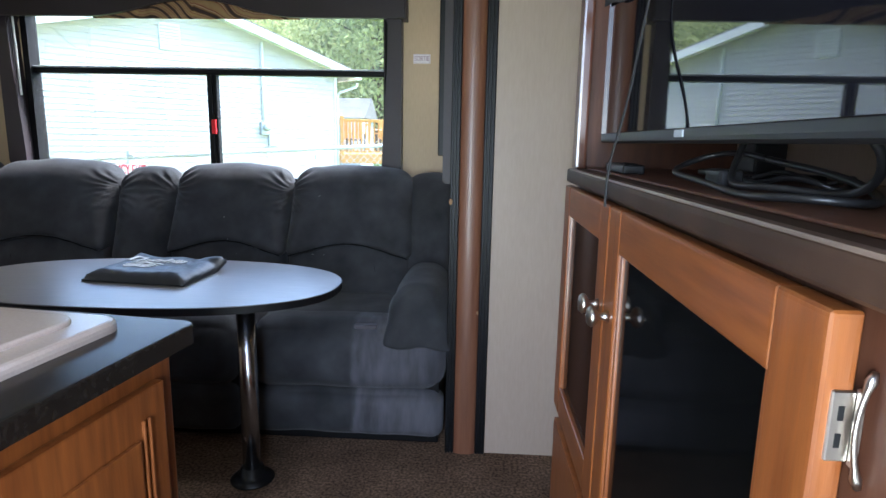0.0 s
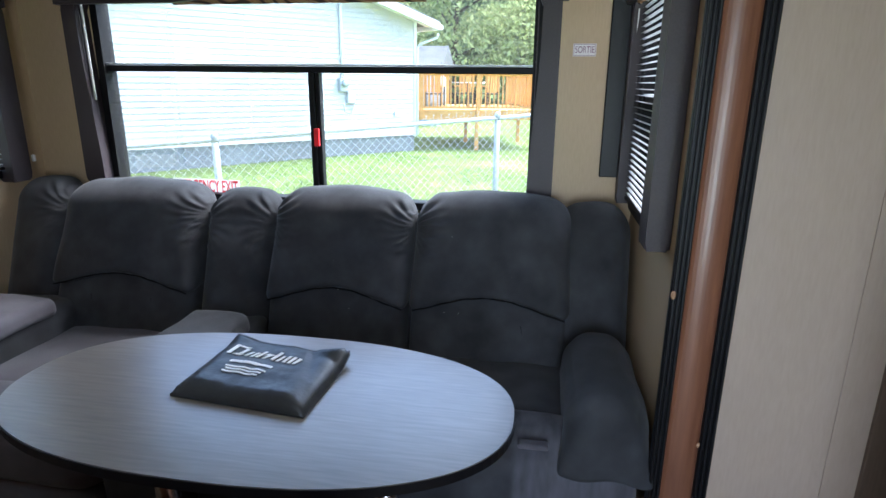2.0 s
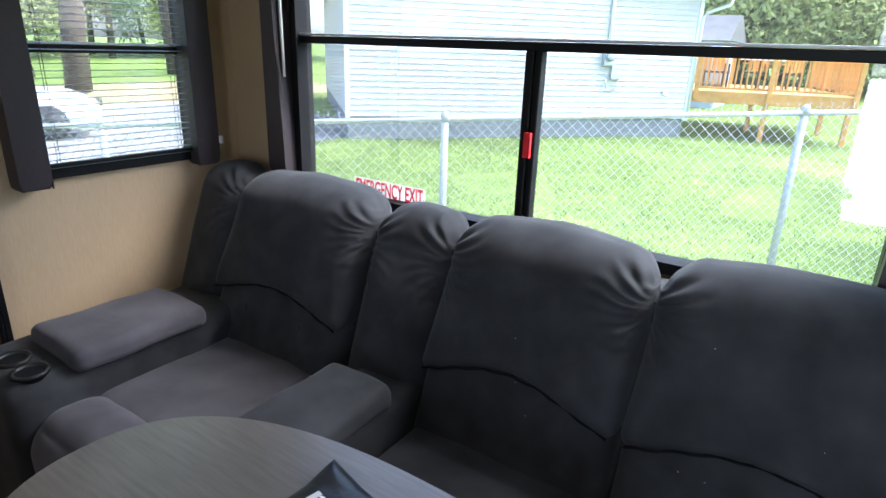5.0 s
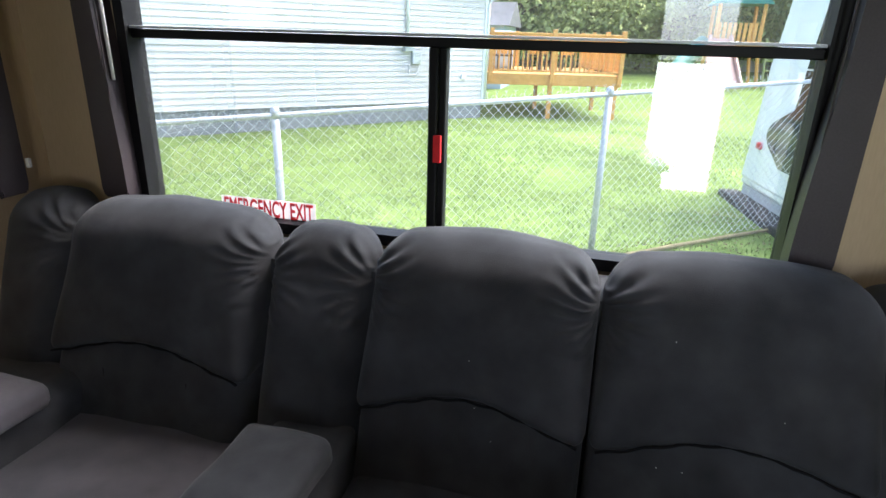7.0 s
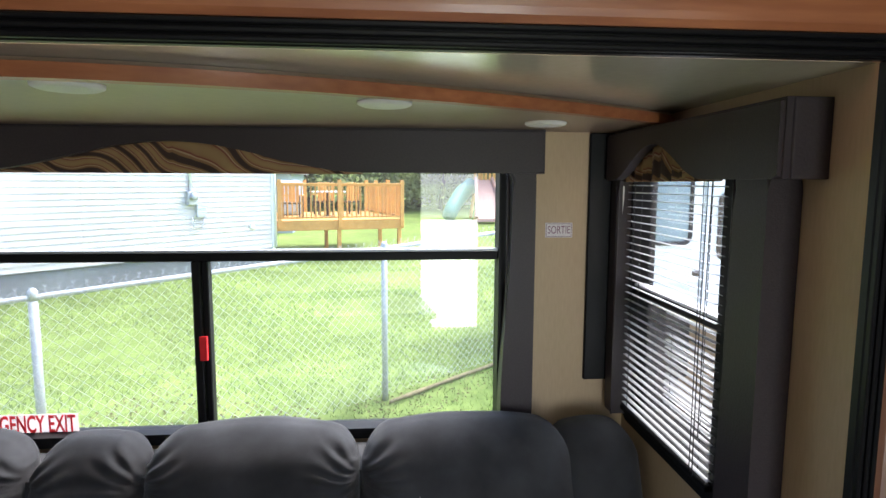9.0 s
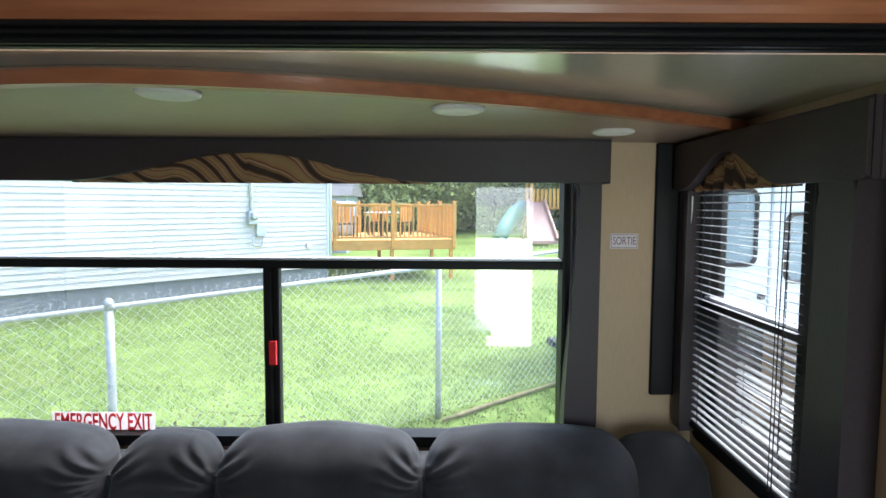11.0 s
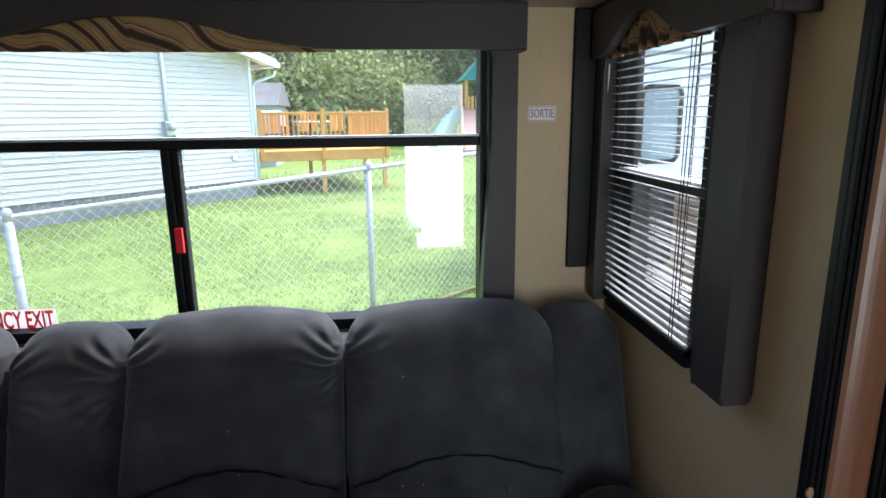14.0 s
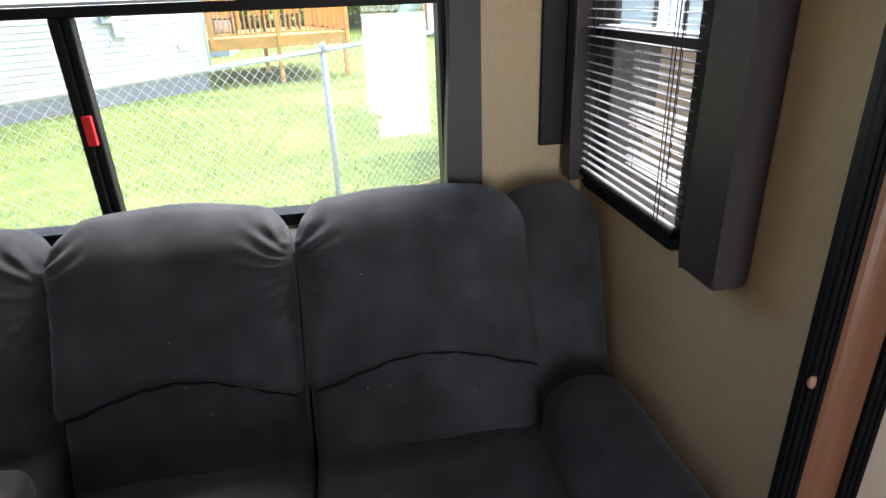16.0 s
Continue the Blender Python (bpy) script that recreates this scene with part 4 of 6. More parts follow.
for k in range(7):
    x, z = rl.uniform(-1.44, -0.26), rl.uniform(0.66, 1.0)
    if abs(x + 0.86) < 0.05:
        continue
    c = Vector((x, 2.640 + (z - 0.50) * 0.36, z))
    tube(lint, [c, c + Vector((rl.uniform(-0.003, 0.003), -0.0005, rl.uniform(0.001, 0.004)))], 0.0006, 4)
tagged(part("lint", lint, WHITEP, sofa, "specks of pale lint"), kind="stuff")

# ---------- oval dining table ----------
TX, TY, TZ = -1.078, 1.936, 0.73
table = thing("dining_table", (TX, TY, 0), "oval grey laminate dining table on two chrome pedestals", "table")
def oval(a, b, n, p=2.35):
    return [(TX + a * math.copysign(abs(math.cos(2 * math.pi * i / n)) ** (2 / p), math.cos(2 * math.pi * i / n)),
             TY + b * math.copysign(abs(math.sin(2 * math.pi * i / n)) ** (2 / p), math.sin(2 * math.pi * i / n))) for i in range(n)]
part("tabletop", prism(bmesh.new(), [(x, y, TZ - 0.024) for x, y in oval(0.684, 0.362, 96)], (0, 0, 0.0225)), RUBBER, table, "black edge and underside")
part("laminate", prism(bmesh.new(), [(x, y, TZ - 0.0015) for x, y in oval(0.681, 0.359, 96)], (0, 0, 0.0025)), TABLEM, table, "grey wood-grain laminate surface")
for x in (-0.715, -1.345):
    leg = part("leg", lathe(bmesh.new(), [(0.032, 0.012), (0.032, 0.69)], (x, 1.885, 0), n=28), CHROME, table, "chrome pedestal tube", smooth=True)
    part("foot_flange", lathe(bmesh.new(), [(0.0, 0.0), (0.078, 0.0), (0.078, 0.006), (0.060, 0.018), (0.042, 0.024), (0.040, 0.050), (0.0, 0.050)], (x, 1.885, 0), n=32), RUBBER, leg, smooth=True)
    part("top_flange", lathe(bmesh.new(), [(0.0, 0.66), (0.040, 0.66), (0.042, 0.69), (0.075, 0.706), (0.0, 0.706)], (x, 1.885, 0), n=32), RUBBER, leg, smooth=True)

# vinyl pouch on the table
BX = [Vector((-1.282, 2.212)), Vector((-0.890, 2.150)), Vector((-0.907, 1.838)), Vector((-1.292, 1.876))]
pouch = thing("document_pouch", (-1.15, 2.08, TZ), "black vinyl document pouch with white printing, lying flat", "pouch")
def pouch_height(u, v):
    edge = min(u, 1 - u, v, 1 - v)
    h = 0.030 * min(1.0, edge * 9) ** 0.5 + 0.006 * noise.noise(Vector((u * 4, v * 4, 0))) * min(1, edge * 8) + 0.007 * abs(noise.noise(Vector((u * 9 + 2, v * 5, 3)))) * min(1, edge * 8) - 0.006 * math.exp(-((u - 0.72 - 0.25 * v) / 0.03) ** 2) * min(1, edge * 8) + 0.006
    curl = 0.030 * max(0, 1 - math.hypot((1 - u) * 3.4, v * 4.5)) + 0.018 * max(0, 1 - math.hypot(u * 4, v * 4))
    return h, curl
bm = bmesh.new()
n = 28
top, bot = [], []
for i in range(n + 1):
    for j in range(n + 1):
        u, v = i / n, j / n
        q = BX[0] * (1 - u) * (1 - v) + BX[1] * u * (1 - v) + BX[2] * u * v + BX[3] * (1 - u) * v
        edge = min(u, 1 - u, v, 1 - v)
        h, curl = pouch_height(u, v)
        top.append(bm.verts.new((q.x, q.y, TZ + 0.0025 + h + curl)))
        bot.append(bm.verts.new((q.x, q.y, TZ + 0.0016 + curl * 0.7)))
def idx(i, j): return i * (n + 1) + j
for i in range(n):
    for j in range(n):
        c = (idx(i, j), idx(i + 1, j), idx(i + 1, j + 1), idx(i, j + 1))
        bm.faces.new([top[k] for k in c])
        bm.faces.new([bot[k] for k in reversed(c)])
rim = [idx(i, 0) for i in range(n)] + [idx(n, j) for j in range(n)] + [idx(n - i, n) for i in range(n)] + [idx(0, n - j) for j in range(n)]
for a, b in zip(rim, rim[1:] + rim[:1]):
    bm.faces.new((top[a], bot[a], bot[b], top[b]))
part("cover", bm, BAGM, pouch, smooth=True)
def on_pouch(u, v):
    q = BX[0] * (1 - u) * (1 - v) + BX[1] * u * (1 - v) + BX[2] * u * v + BX[3] * (1 - u) * v
    return Vector((q.x, q.y, TZ + 0.0040 + sum(pouch_height(u, v))))
def mark(u0, u1, v0, v1, slant=0.0):
    n = max(1, round((u1 - u0) / 0.03))
    lift = Vector((0, 0, 0.0018))
    bm = bmesh.new()
    rows = []
    for k in range(n + 1):
        u = u0 + (u1 - u0) * k / n
        p, q = on_pouch(u, v1), on_pouch(u + slant, v0)
        rows.append([bm.verts.new(c) for c in (p, q, q + lift, p + lift)])
    for r0, r1 in zip(rows, rows[1:]):
        for k in range(4):
            bm.faces.new((r0[k], r0[(k + 1) % 4], r1[(k + 1) % 4], r1[k]))
    bm.faces.new(rows[0][::-1])
    bm.faces.new(rows[-1])
    return bm
for u0, u1, v0, v1 in ((0.22, 0.245, 0.20, 0.42), (0.26, 0.325, 0.20, 0.235), (0.30, 0.325, 0.24, 0.38), (0.26, 0.315, 0.385, 0.42), (0.35, 0.37, 0.28, 0.42), (0.39, 0.41, 0.28, 0.42), (0.43, 0.45, 0.22, 0.42), (0.475, 0.52, 0.28, 0.31), (0.475, 0.495, 0.31, 0.42), (0.54, 0.56, 0.20, 0.42), (0.575, 0.595, 0.28, 0.42), (0.62, 0.64, 0.28, 0.42), (0.655, 0.675, 0.28, 0.42), (0.69, 0.71, 0.28, 0.42)):
    u0, u1 = 0.13 + (u0 - 0.22) * 1.16, 0.13 + (u1 - 0.22) * 1.16
    v0, v1 = 0.27 + (v0 - 0.2) * 0.65, 0.27 + (v1 - 0.2) * 0.65
    part("print_block", mark(u0, u1, v0, v1, 0.03), WHITEINK, pouch)
for u0, u1, v0, v1 in ((0.23, 0.57, 0.515, 0.555), (0.24, 0.56, 0.615, 0.632), (0.26, 0.54, 0.655, 0.672), (0.25, 0.53, 0.695, 0.712)):
    part("print_line", mark(u0, u1, v0, v1, 0.0), WHITEINK, pouch)

# ---------- kitchen island ----------
ISL = pose(-0.452, 1.020, 0, 0, 0, -7.0)
def isl(p): return ISL @ Vector(p)
island = thing("kitchen_island", isl((-0.6, -0.6, 0)), "honey wood kitchen island cabinet with panelled sides", "cabinet")
part("body", put(bbox(-1.25, -0.040, -0.98, -0.045, 0.0, 0.848, 0.004), isl), WOOD, island)
for y0, y1 in ((-0.50, -0.09), (-0.95, -0.54)):
    d = part("door", put(bbox(-0.041, -0.022, y0, y1, 0.10, 0.80, 0.004), isl), WOOD, island, "honey wood panel door")
    part("panel", put(bbox(-0.0225, -0.014, y0 + 0.075, y1 - 0.075, 0.18, 0.72, 0.006, 2), isl), WOOD, d)
    for a, b in ((y0 + 0.045, y0 + 0.052), (y0 + 0.060, y0 + 0.067), (y1 - 0.052, y1 - 0.045), (y1 - 0.067, y1 - 0.060)):
        part("bead", put(bbox(-0.0225, -0.016, a, b, 0.15, 0.75, 0.002, 1), isl), WOOD, d)
ctr = thing("countertop", isl((-0.6, -0.6, 0.85)), "dark stone-look laminate island countertop with rounded corner", "countertop")
def rounded(x0, x1, y0, y1, r, z, n=8):
    pts = []
    for cx, cy, s in ((x1 - r, y1 - r, 0), (x0 + r, y1 - r, 90), (x0 + r, y0 + r, 180), (x1 - r, y0 + r, 270)):
        for i in range(n + 1):
            t = radians(s + 90 * i / n)
            pts.append((cx + r * math.cos(t), cy + r * math.sin(t), z))
    return pts
def lidform(x0, x1, y0, y1, r, z, h, bev, n=12):
    """Rounded slab whose upper edge is rolled over."""
    bm = bmesh.new()
    rows = []
    for inset, zz in [(0.0, z)] + [(bev * (1 - math.cos(radians(a))), z + h - bev + bev * math.sin(radians(a))) for a in (0, 30, 60, 90)]:
        rows.append([bm.verts.new(p) for p in rounded(x0 + inset, x1 - inset, y0 + inset, y1 - inset, r - inset, zz, n)])
    for lo, up in zip(rows, rows[1:]):
        for k in range(len(lo)):
            j = (k + 1) % len(lo)
            bm.faces.new((lo[k], lo[j], up[j], up[k]))
    bm.faces.new(rows[0][::-1])
    bm.faces.new(rows[-1])
    return bm
bm = lidform(-1.30, 0.0, -1.02, 0.0, 0.035, 0.849, 0.036, 0.006)
part("slab", put(bm, isl), COUNTM, ctr)
sink = thing("sink_cover", isl((-0.4, -0.5, 0.885)), "cream composite sink cover set into the countertop", "sink cover")
part("rim", put(lidform(-0.86, -0.108, -0.62, -0.055, 0.055, 0.8845, 0.020, 0.012), isl), SINKM, sink, smooth=False)
part("lid", put(lidform(-0.80, -0.165, -0.56, -0.100, 0.05, 0.9035, 0.010, 0.006), isl), SINKM, sink)

# ---------- entertainment cabinet ----------
CX, CY0, CY1, LZ = 0.285, -0.12, 1.272, 1.182
cab = thing("entertainment_cabinet", (CX + 0.25, 0.6, 0), "cherry and honey wood entertainment cabinet with smoked glass doors", "cabinet")
part("base", bbox(CX + 0.012, 0.80, CY0, CY1, 0.0, LZ - 0.032, 0.003), WOODD, cab)
part("ledge", bbox(CX - 0.012, 0.80, CY0, CY1 + 0.004, LZ - 0.030, LZ, 0.009, 3), LEDGE, cab, "worn dark shelf with rounded front edge")
part("rubbed_edge", bbox(CX - 0.0105, CX + 0.001, CY0 + 0.3, CY1 - 0.02, LZ - 0.006, LZ + 0.0008, 0.003, 2), LEDGEW, cab, "pale rubbed edge line")
part("shelf_surface", bbox(CX + 0.022, 0.618, 0.20, CY1 - 0.03, LZ + 0.0005, LZ + 0.004, 0.001, 1), WOODD, cab)
part("side_panel", bbox(CX + 0.012, 0.80, CY1 - 0.028, CY1, LZ + 0.001, 2.10, 0.004), WOODD, cab)
part("front_stile", bbox(CX - 0.002, CX + 0.020, CY1 - 0.046, CY1 + 0.003, LZ + 0.001, 2.10, 0.005, 2), WOODG, cab, "glossy cherry face frame")
part("near_panel", bbox(CX + 0.004, 0.80, CY0, 0.235, LZ + 0.001, 2.10, 0.005, 2), WOODD, cab)
part("back_panel", bbox(0.62, 0.64, 0.236, CY1 - 0.03, LZ + 0.005, 2.10, 0.002), WALLPALE, cab, "pale wall panel behind the niche")
part("top_box", bbox(CX + 0.004, 0.80, CY0, CY1 + 0.002, 2.101, TOP - 0.01, 0.004), WOODD, cab)
def glass_door(y0, y1, z0, z1, x, knob, hinge=None):
    d = part("door", bbox(x, x + 0.020, y0, y0 + 0.062, z0, z1, 0.005, 3), WOOD, cab, "honey wood framed smoked glass door")
    part("stile", bbox(x, x + 0.020, y1 - 0.062, y1, z0, z1, 0.005, 3), WOOD, d)
    part("rail", bbox(x + 0.0006, x + 0.0194, y0 + 0.0615, y1 - 0.0615, z1 - 0.062, z1, 0.005, 3), WOODH, d)
    part("rail", bbox(x + 0.0006, x + 0.0194, y0 + 0.0615, y1 - 0.0615, z0, z0 + 0.062, 0.005, 3), WOODH, d)
    part("bead", bbox(x + 0.004, x + 0.016, y0 + 0.062, y0 + 0.071, z0 + 0.062, z1 - 0.062, 0.003, 2), WOOD, d)
    part("bead", bbox(x + 0.004, x + 0.016, y1 - 0.071, y1 - 0.062, z0 + 0.062, z1 - 0.062, 0.003, 2), WOOD, d)
    part("glass", bbox(x + 0.009, x + 0.013, y0 + 0.070, y1 - 0.070, z0 + 0.062, z1 - 0.062, 0.0005, 1), DARKGLASS, d, "smoked glass pane")
    part("knob", lathe(bmesh.new(), [(0.009, 0.0), (0.006, -0.006), (0.005, -0.014), (0.0145, -0.020), (0.0165, -0.025), (0.012, -0.030), (0.0, -0.032)], (x, knob, 0.985), axis='X', n=24), NICKEL, d, "brushed nickel knob", smooth=True)
    if hinge is not None:
        for zz in (1.076, 0.70):
            h = part("hinge", bbox(x + 0.006, x + 0.0195, hinge - 0.0022, hinge + 0.001, zz - 0.022, zz + 0.022, 0.001, 1), NICKEL, d, "nickel wrap hinge")
            for k in (-0.013, 0.004):
                part("slot", bbox(x + 0.010, x + 0.0135, hinge - 0.0027, hinge - 0.0018, zz + k, zz + k + 0.009, 0.0002, 1), RUBBER, h)
            bow_y = hinge - 0.007
            pts = [(x + 0.024 - 0.006 * math.sin(math.pi * i / 12), bow_y, zz - 0.036 + 0.006 * i) for i in range(13)]
            part("bow", tube(bmesh.new(), pts, [0.002, 0.0035, 0.0022] + [0.0020] * 7 + [0.0022, 0.0035, 0.002], 8), NICKEL, h, smooth=True)
            part("leaf", bbox(x + 0.019, x + 0.0225, bow_y, hinge - 0.001, zz - 0.024, zz + 0.024, 0.001, 1), NICKEL, h)
glass_door(0.840, 1.268, 0.635, 1.145, CX - 0.014, 0.872)
glass_door(0.290, 0.834, 0.635, 1.145, CX - 0.014, 0.802, hinge=0.290)
part("lower_door", bbox(CX - 0.012, CX + 0.010, 0.29, 1.262, 0.09, 0.60, 0.006, 2), WOOD, cab, "honey wood lower door")

tv = thing("television", (0.34, 0.72, LZ), "flat black television with glossy screen in the cabinet niche", "television")
TV0, TV1, TVZ0, TVZ1 = 0.250, 1.162, 1.238, 1.76
part("housing", bbox(0.318, 0.365, TV0, TV1, TVZ0, TVZ1, 0.008, 3), TVPLAS, tv)
part("screen", bbox(0.3150, 0.3195, TV0 + 0.018, TV1 - 0.018, TVZ0 + 0.017, TVZ1 - 0.014, 0.0008, 1), SCREEN, tv, "glossy black screen")
part("badge", bbox(0.3158, 0.3182, 0.69, 0.72, TVZ0 + 0.007, TVZ0 + 0.016, 0.0006, 1), GALV, tv, "small silver badge")
part("neck", bbox(0.50, 0.55, 0.90, 0.96, LZ + 0.012, TVZ0 + 0.05, 0.005, 2), TVPLAS, tv)
part("foot", bbox(0.46, 0.58, 0.84, 1.02, LZ + 0.0045, LZ + 0.014, 0.005, 2), TVPLAS, tv)
strap = thing("tie_down_strap", (0.30, 0.7, LZ), "black webbing strap tied round the television", "strap")
def ribbon(pts, w, t, across=(0, 0, 1)):
    bm = bmesh.new()
    a = Vector(across)
    rows = []
    for i, p in enumerate(pts):
        p = Vector(p)
        d = (Vector(pts[min(i + 1, len(pts) - 1)]) - Vector(pts[max(i - 1, 0)])).normalized()
        s = (a - d * a.dot(d)).normalized()
        nrm = d.cross(s)
        ww = w * (1 - 0.35 * math.sin(i * 0.7) ** 2)
        rows.append([bm.verts.new(p + s * ww / 2 + nrm * t / 2), bm.verts.new(p - s * ww / 2 + nrm * t / 2), bm.verts.new(p - s * ww / 2 - nrm * t / 2), bm.verts.new(p + s * ww / 2 - nrm * t / 2)])
    for r0, r1 in zip(rows, rows[1:]):
        for k in range(4):
            bm.faces.new((r0[k], r0[(k + 1) % 4], r1[(k + 1) % 4], r1[k]))
    bm.faces.new(rows[0][::-1])
    bm.faces.new(rows[-1])
    return bm
part("band", ribbon([(0.309, TV1 - 0.01 - 0.91 * i / 30, 1.505 - 0.05 * math.sin(math.pi * i / 30)) for i in range(31)], 0.024, 0.002), STRAP, strap)
bm = cushion(0.298, 0.312, 0.810, 0.840, 1.441, 1.466, 0.007, 10, lambda q, p: q + Vector((0, 0, 0.008 * math.sin(q.y * 120))))
part("knot", bm, STRAP, strap, smooth=True)
part("tail", ribbon([(0.300 - 0.040 * ease(0, 19, i), 0.812 + 0.012 * math.sin(i * 0.4), 1.45 - 0.0145 * i) for i in range(22)], 0.009, 0.002, (0, 1, 0)), STRAP, strap)

def coil(name, label, pts, r):
    c = thing(name, pts[0], label, "cable")
    part("cord", tube(bmesh.new(), pts, r, 8), CABLE, c, smooth=True)
    return c
loop = [i * 0.105 for i in range(72)]
flat = [(0.365 + 0.050 * math.sin(t) + 0.010 * math.sin(3 * t), 0.600 + 0.165 * math.cos(t), LZ + 0.010 + 0.034 * (0.5 + 0.5 * math.sin(t + 0.8)) ** 2 + 0.002 * math.sin(4 * t)) for t in loop]
coil("power_cable", "black power cable looped flat on the shelf", flat, 0.0038)
tall = [(0.360 + 0.020 * math.sin(2 * t + 0.5), 0.535 + 0.120 * math.cos(t) + 0.02 * math.sin(2 * t), LZ + 0.043 + 0.034 * math.sin(t) + 0.006 * math.sin(3 * t)) for t in loop[4:70]]
coil("power_cable", "black power cable standing in a loop", tall, 0.0038)
third = [(0.43 + 0.04 * math.sin(t), 0.66 + 0.10 * math.cos(t), LZ + 0.012 + 0.010 * math.sin(2 * t) ** 2) for t in loop[:62]]
coil("power_cable", "black power cable coiled on the shelf", third, 0.0034)
plug = thing("power_plug", (0.36, 0.66, LZ + 0.005), "small black plug with silver pins", "plug")
part("body", bbox(0.345, 0.372, 0.64, 0.685, LZ + 0.0045, LZ + 0.027, 0.006, 3), CABLE, plug)
part("pin", bbox(0.352, 0.354, 0.683, 0.70, LZ + 0.012, LZ + 0.018, 0.0005, 1), NICKEL, plug)
part("pin", bbox(0.362, 0.364, 0.683, 0.70, LZ + 0.012, LZ + 0.018, 0.0005, 1), NICKEL, plug)
rem = thing("remote_control", (0.33, 1.03, LZ), "slim dark remote control on the shelf", "remote")
part("shell", bbox(0.315, 0.352, 0.955, 1.085, LZ + 0.0045, LZ + 0.020, 0.006, 3), TVPLAS, rem)
for k in range(6):
    part("button", bbox(0.322 + 0.014 * (k % 2), 0.330 + 0.014 * (k % 2), 0.975 + 0.03 * (k // 2), 0.987 + 0.03 * (k // 2), LZ + 0.0198, LZ + 0.0218, 0.001, 1), RUBBER, rem)

# ---------- outdoors ----------
def ground_z(x, y):
    d = y - 0.15 * x
    z = -0.80 + 0.50 * ease(2.0, 7.5, d) + 0.10 * ease(7.0, 16.0, d) + 0.25 * ease(16, 40, d)
    if y < 2:
        z = -0.80
    return z + 0.03 * noise.noise(Vector((x * 0.35, y * 0.35, 0))) * ease(60, 20, abs(x) + abs(y))

def sheet(xs, ys, dz=0.0):
    bm = bmesh.new()
    g = [[bm.verts.new((x, y, ground_z(x, y) + dz)) for y in ys] for x in xs]
    for i in range(len(xs) - 1):
        for j in range(len(ys) - 1):
            bm.faces.new((g[i][j], g[i + 1][j], g[i + 1][j + 1], g[i][j + 1]))
    return bm

gx = [-900, -400, -150, -70] + [-40 + 0.8 * i for i in range(101)] + [70, 150, 400, 900]
gy = [-900, -400, -150, -60, -25, -8] + [-4 + 0.8 * i for i in range(68)] + [65, 90, 150, 400, 900]
structure("ground", sheet(gx, gy), GRASSM, "spring lawn with thin worn patches", smooth=True)
structure("road", sheet([-17.0 + 0.5 * i for i in range(17)], [-12 + 0.7 * i for i in range(36)], 0.015), GRAVEL, "grey gravel driveway", smooth=True)
structure("road_verge", sheet([-25 + 0.5 * i for i in range(17)], [-12 + 0.7 * i for i in range(48)], 0.012), STRAW, "bare brown verge beside the driveway", smooth=True)
structure("pavement", sheet([1.6 + 0.5 * i for i in range(30)], [2.5 + 0.6 * i for i in range(12)], 0.015), PADC, "pale concrete pad beside the trailer", smooth=True)

rng = np.random.default_rng(4)
def scatter(name, count, x0, x1, y0, y1, h, w, material, label, keep=None):
    verts, faces = [], []
    for k in range(count):
        x, y = x0 + (x1 - x0) * rng.random(), y0 + (y1 - y0) * rng.random() ** 1.3
        if keep and not keep(x, y):
            continue
        z, a = ground_z(x, y), rng.random() * 6.283
        hh, ww = h * (0.5 + rng.random()), w * (0.6 + 0.8 * rng.random())
        c, s = math.cos(a) * ww, math.sin(a) * ww
        lx, ly = (rng.random() - 0.5) * hh * 1.3, (rng.random() - 0.5) * hh * 1.3
        b = len(verts)
        verts += [(x - c, y - s, z - 0.005), (x + c, y + s, z - 0.005), (x + lx, y + ly, z + hh)]
        faces.append((b, b + 1, b + 2))
    me = bpy.data.meshes.new(name)
    me.from_pydata(verts, [], faces)
    me.materials.append(material)
    return tagged(new(name, me), label, "grass", kind="stuff")
def patchy(x, y):
    return noise.noise(Vector((x * 0.55, y * 0.55, 7.0))) > -0.18
scatter("grass", 80000, -8, 3.5, 4.2, 15, 0.034, 0.0042, BLADE, "uneven tufts of green spring grass", patchy)
scatter("dry_leaves", 9000, -3.5, 2.2, 4.0, 9.0, 0.012, 0.016, STRAW, "dry leaves and straw on the lawn", lambda x, y: not patchy(x, y) or (abs(y - 7.35 - 0.85 * x) < 0.45 and x > -1.2))

# chain-link fence
FA, FB = Vector((-3.18, 5.37)), Vector((-0.85, 6.87))
FD = (FB - FA).normalized()
SP = (FB - FA).length
fence = thing("chain_link_fence", (FA.x, FA.y, ground_z(FA.x, FA.y)), "galvanised chain-link fence with round posts and top rail", "fence")
def ftop(s): return 1.065 + (1.215 - 1.065) * s / SP
def fpt(s, z): return Vector((FA.x + FD.x * s, FA.y + FD.y * s, z))
S0, S1 = -3 * SP, 2 * SP
for k in range(-3, 3):
    p = fpt(k * SP, 0)
    gz = ground_z(p.x, p.y)
    post = part("post", tube(bmesh.new(), [fpt(k * SP, gz - 0.1), fpt(k * SP, ftop(k * SP) - 0.015)], 0.030, 14), GALV, fence, smooth=True)
    part("cap", lathe(bmesh.new(), [(0.034, -0.05), (0.034, 0.0), (0.030, 0.018), (0.015, 0.034), (0.0, 0.036)], fpt(k * SP, ftop(k * SP)), n=14), GALV, post, smooth=True)
    for zz in (0.25, 0.7, 1.05):
        part("tie", lathe(bmesh.new(), [(0.0305, -0.004), (0.034, -0.004), (0.034, 0.004), (0.0305, 0.004)], fpt(k * SP, gz + zz), n=12), GALV, post)
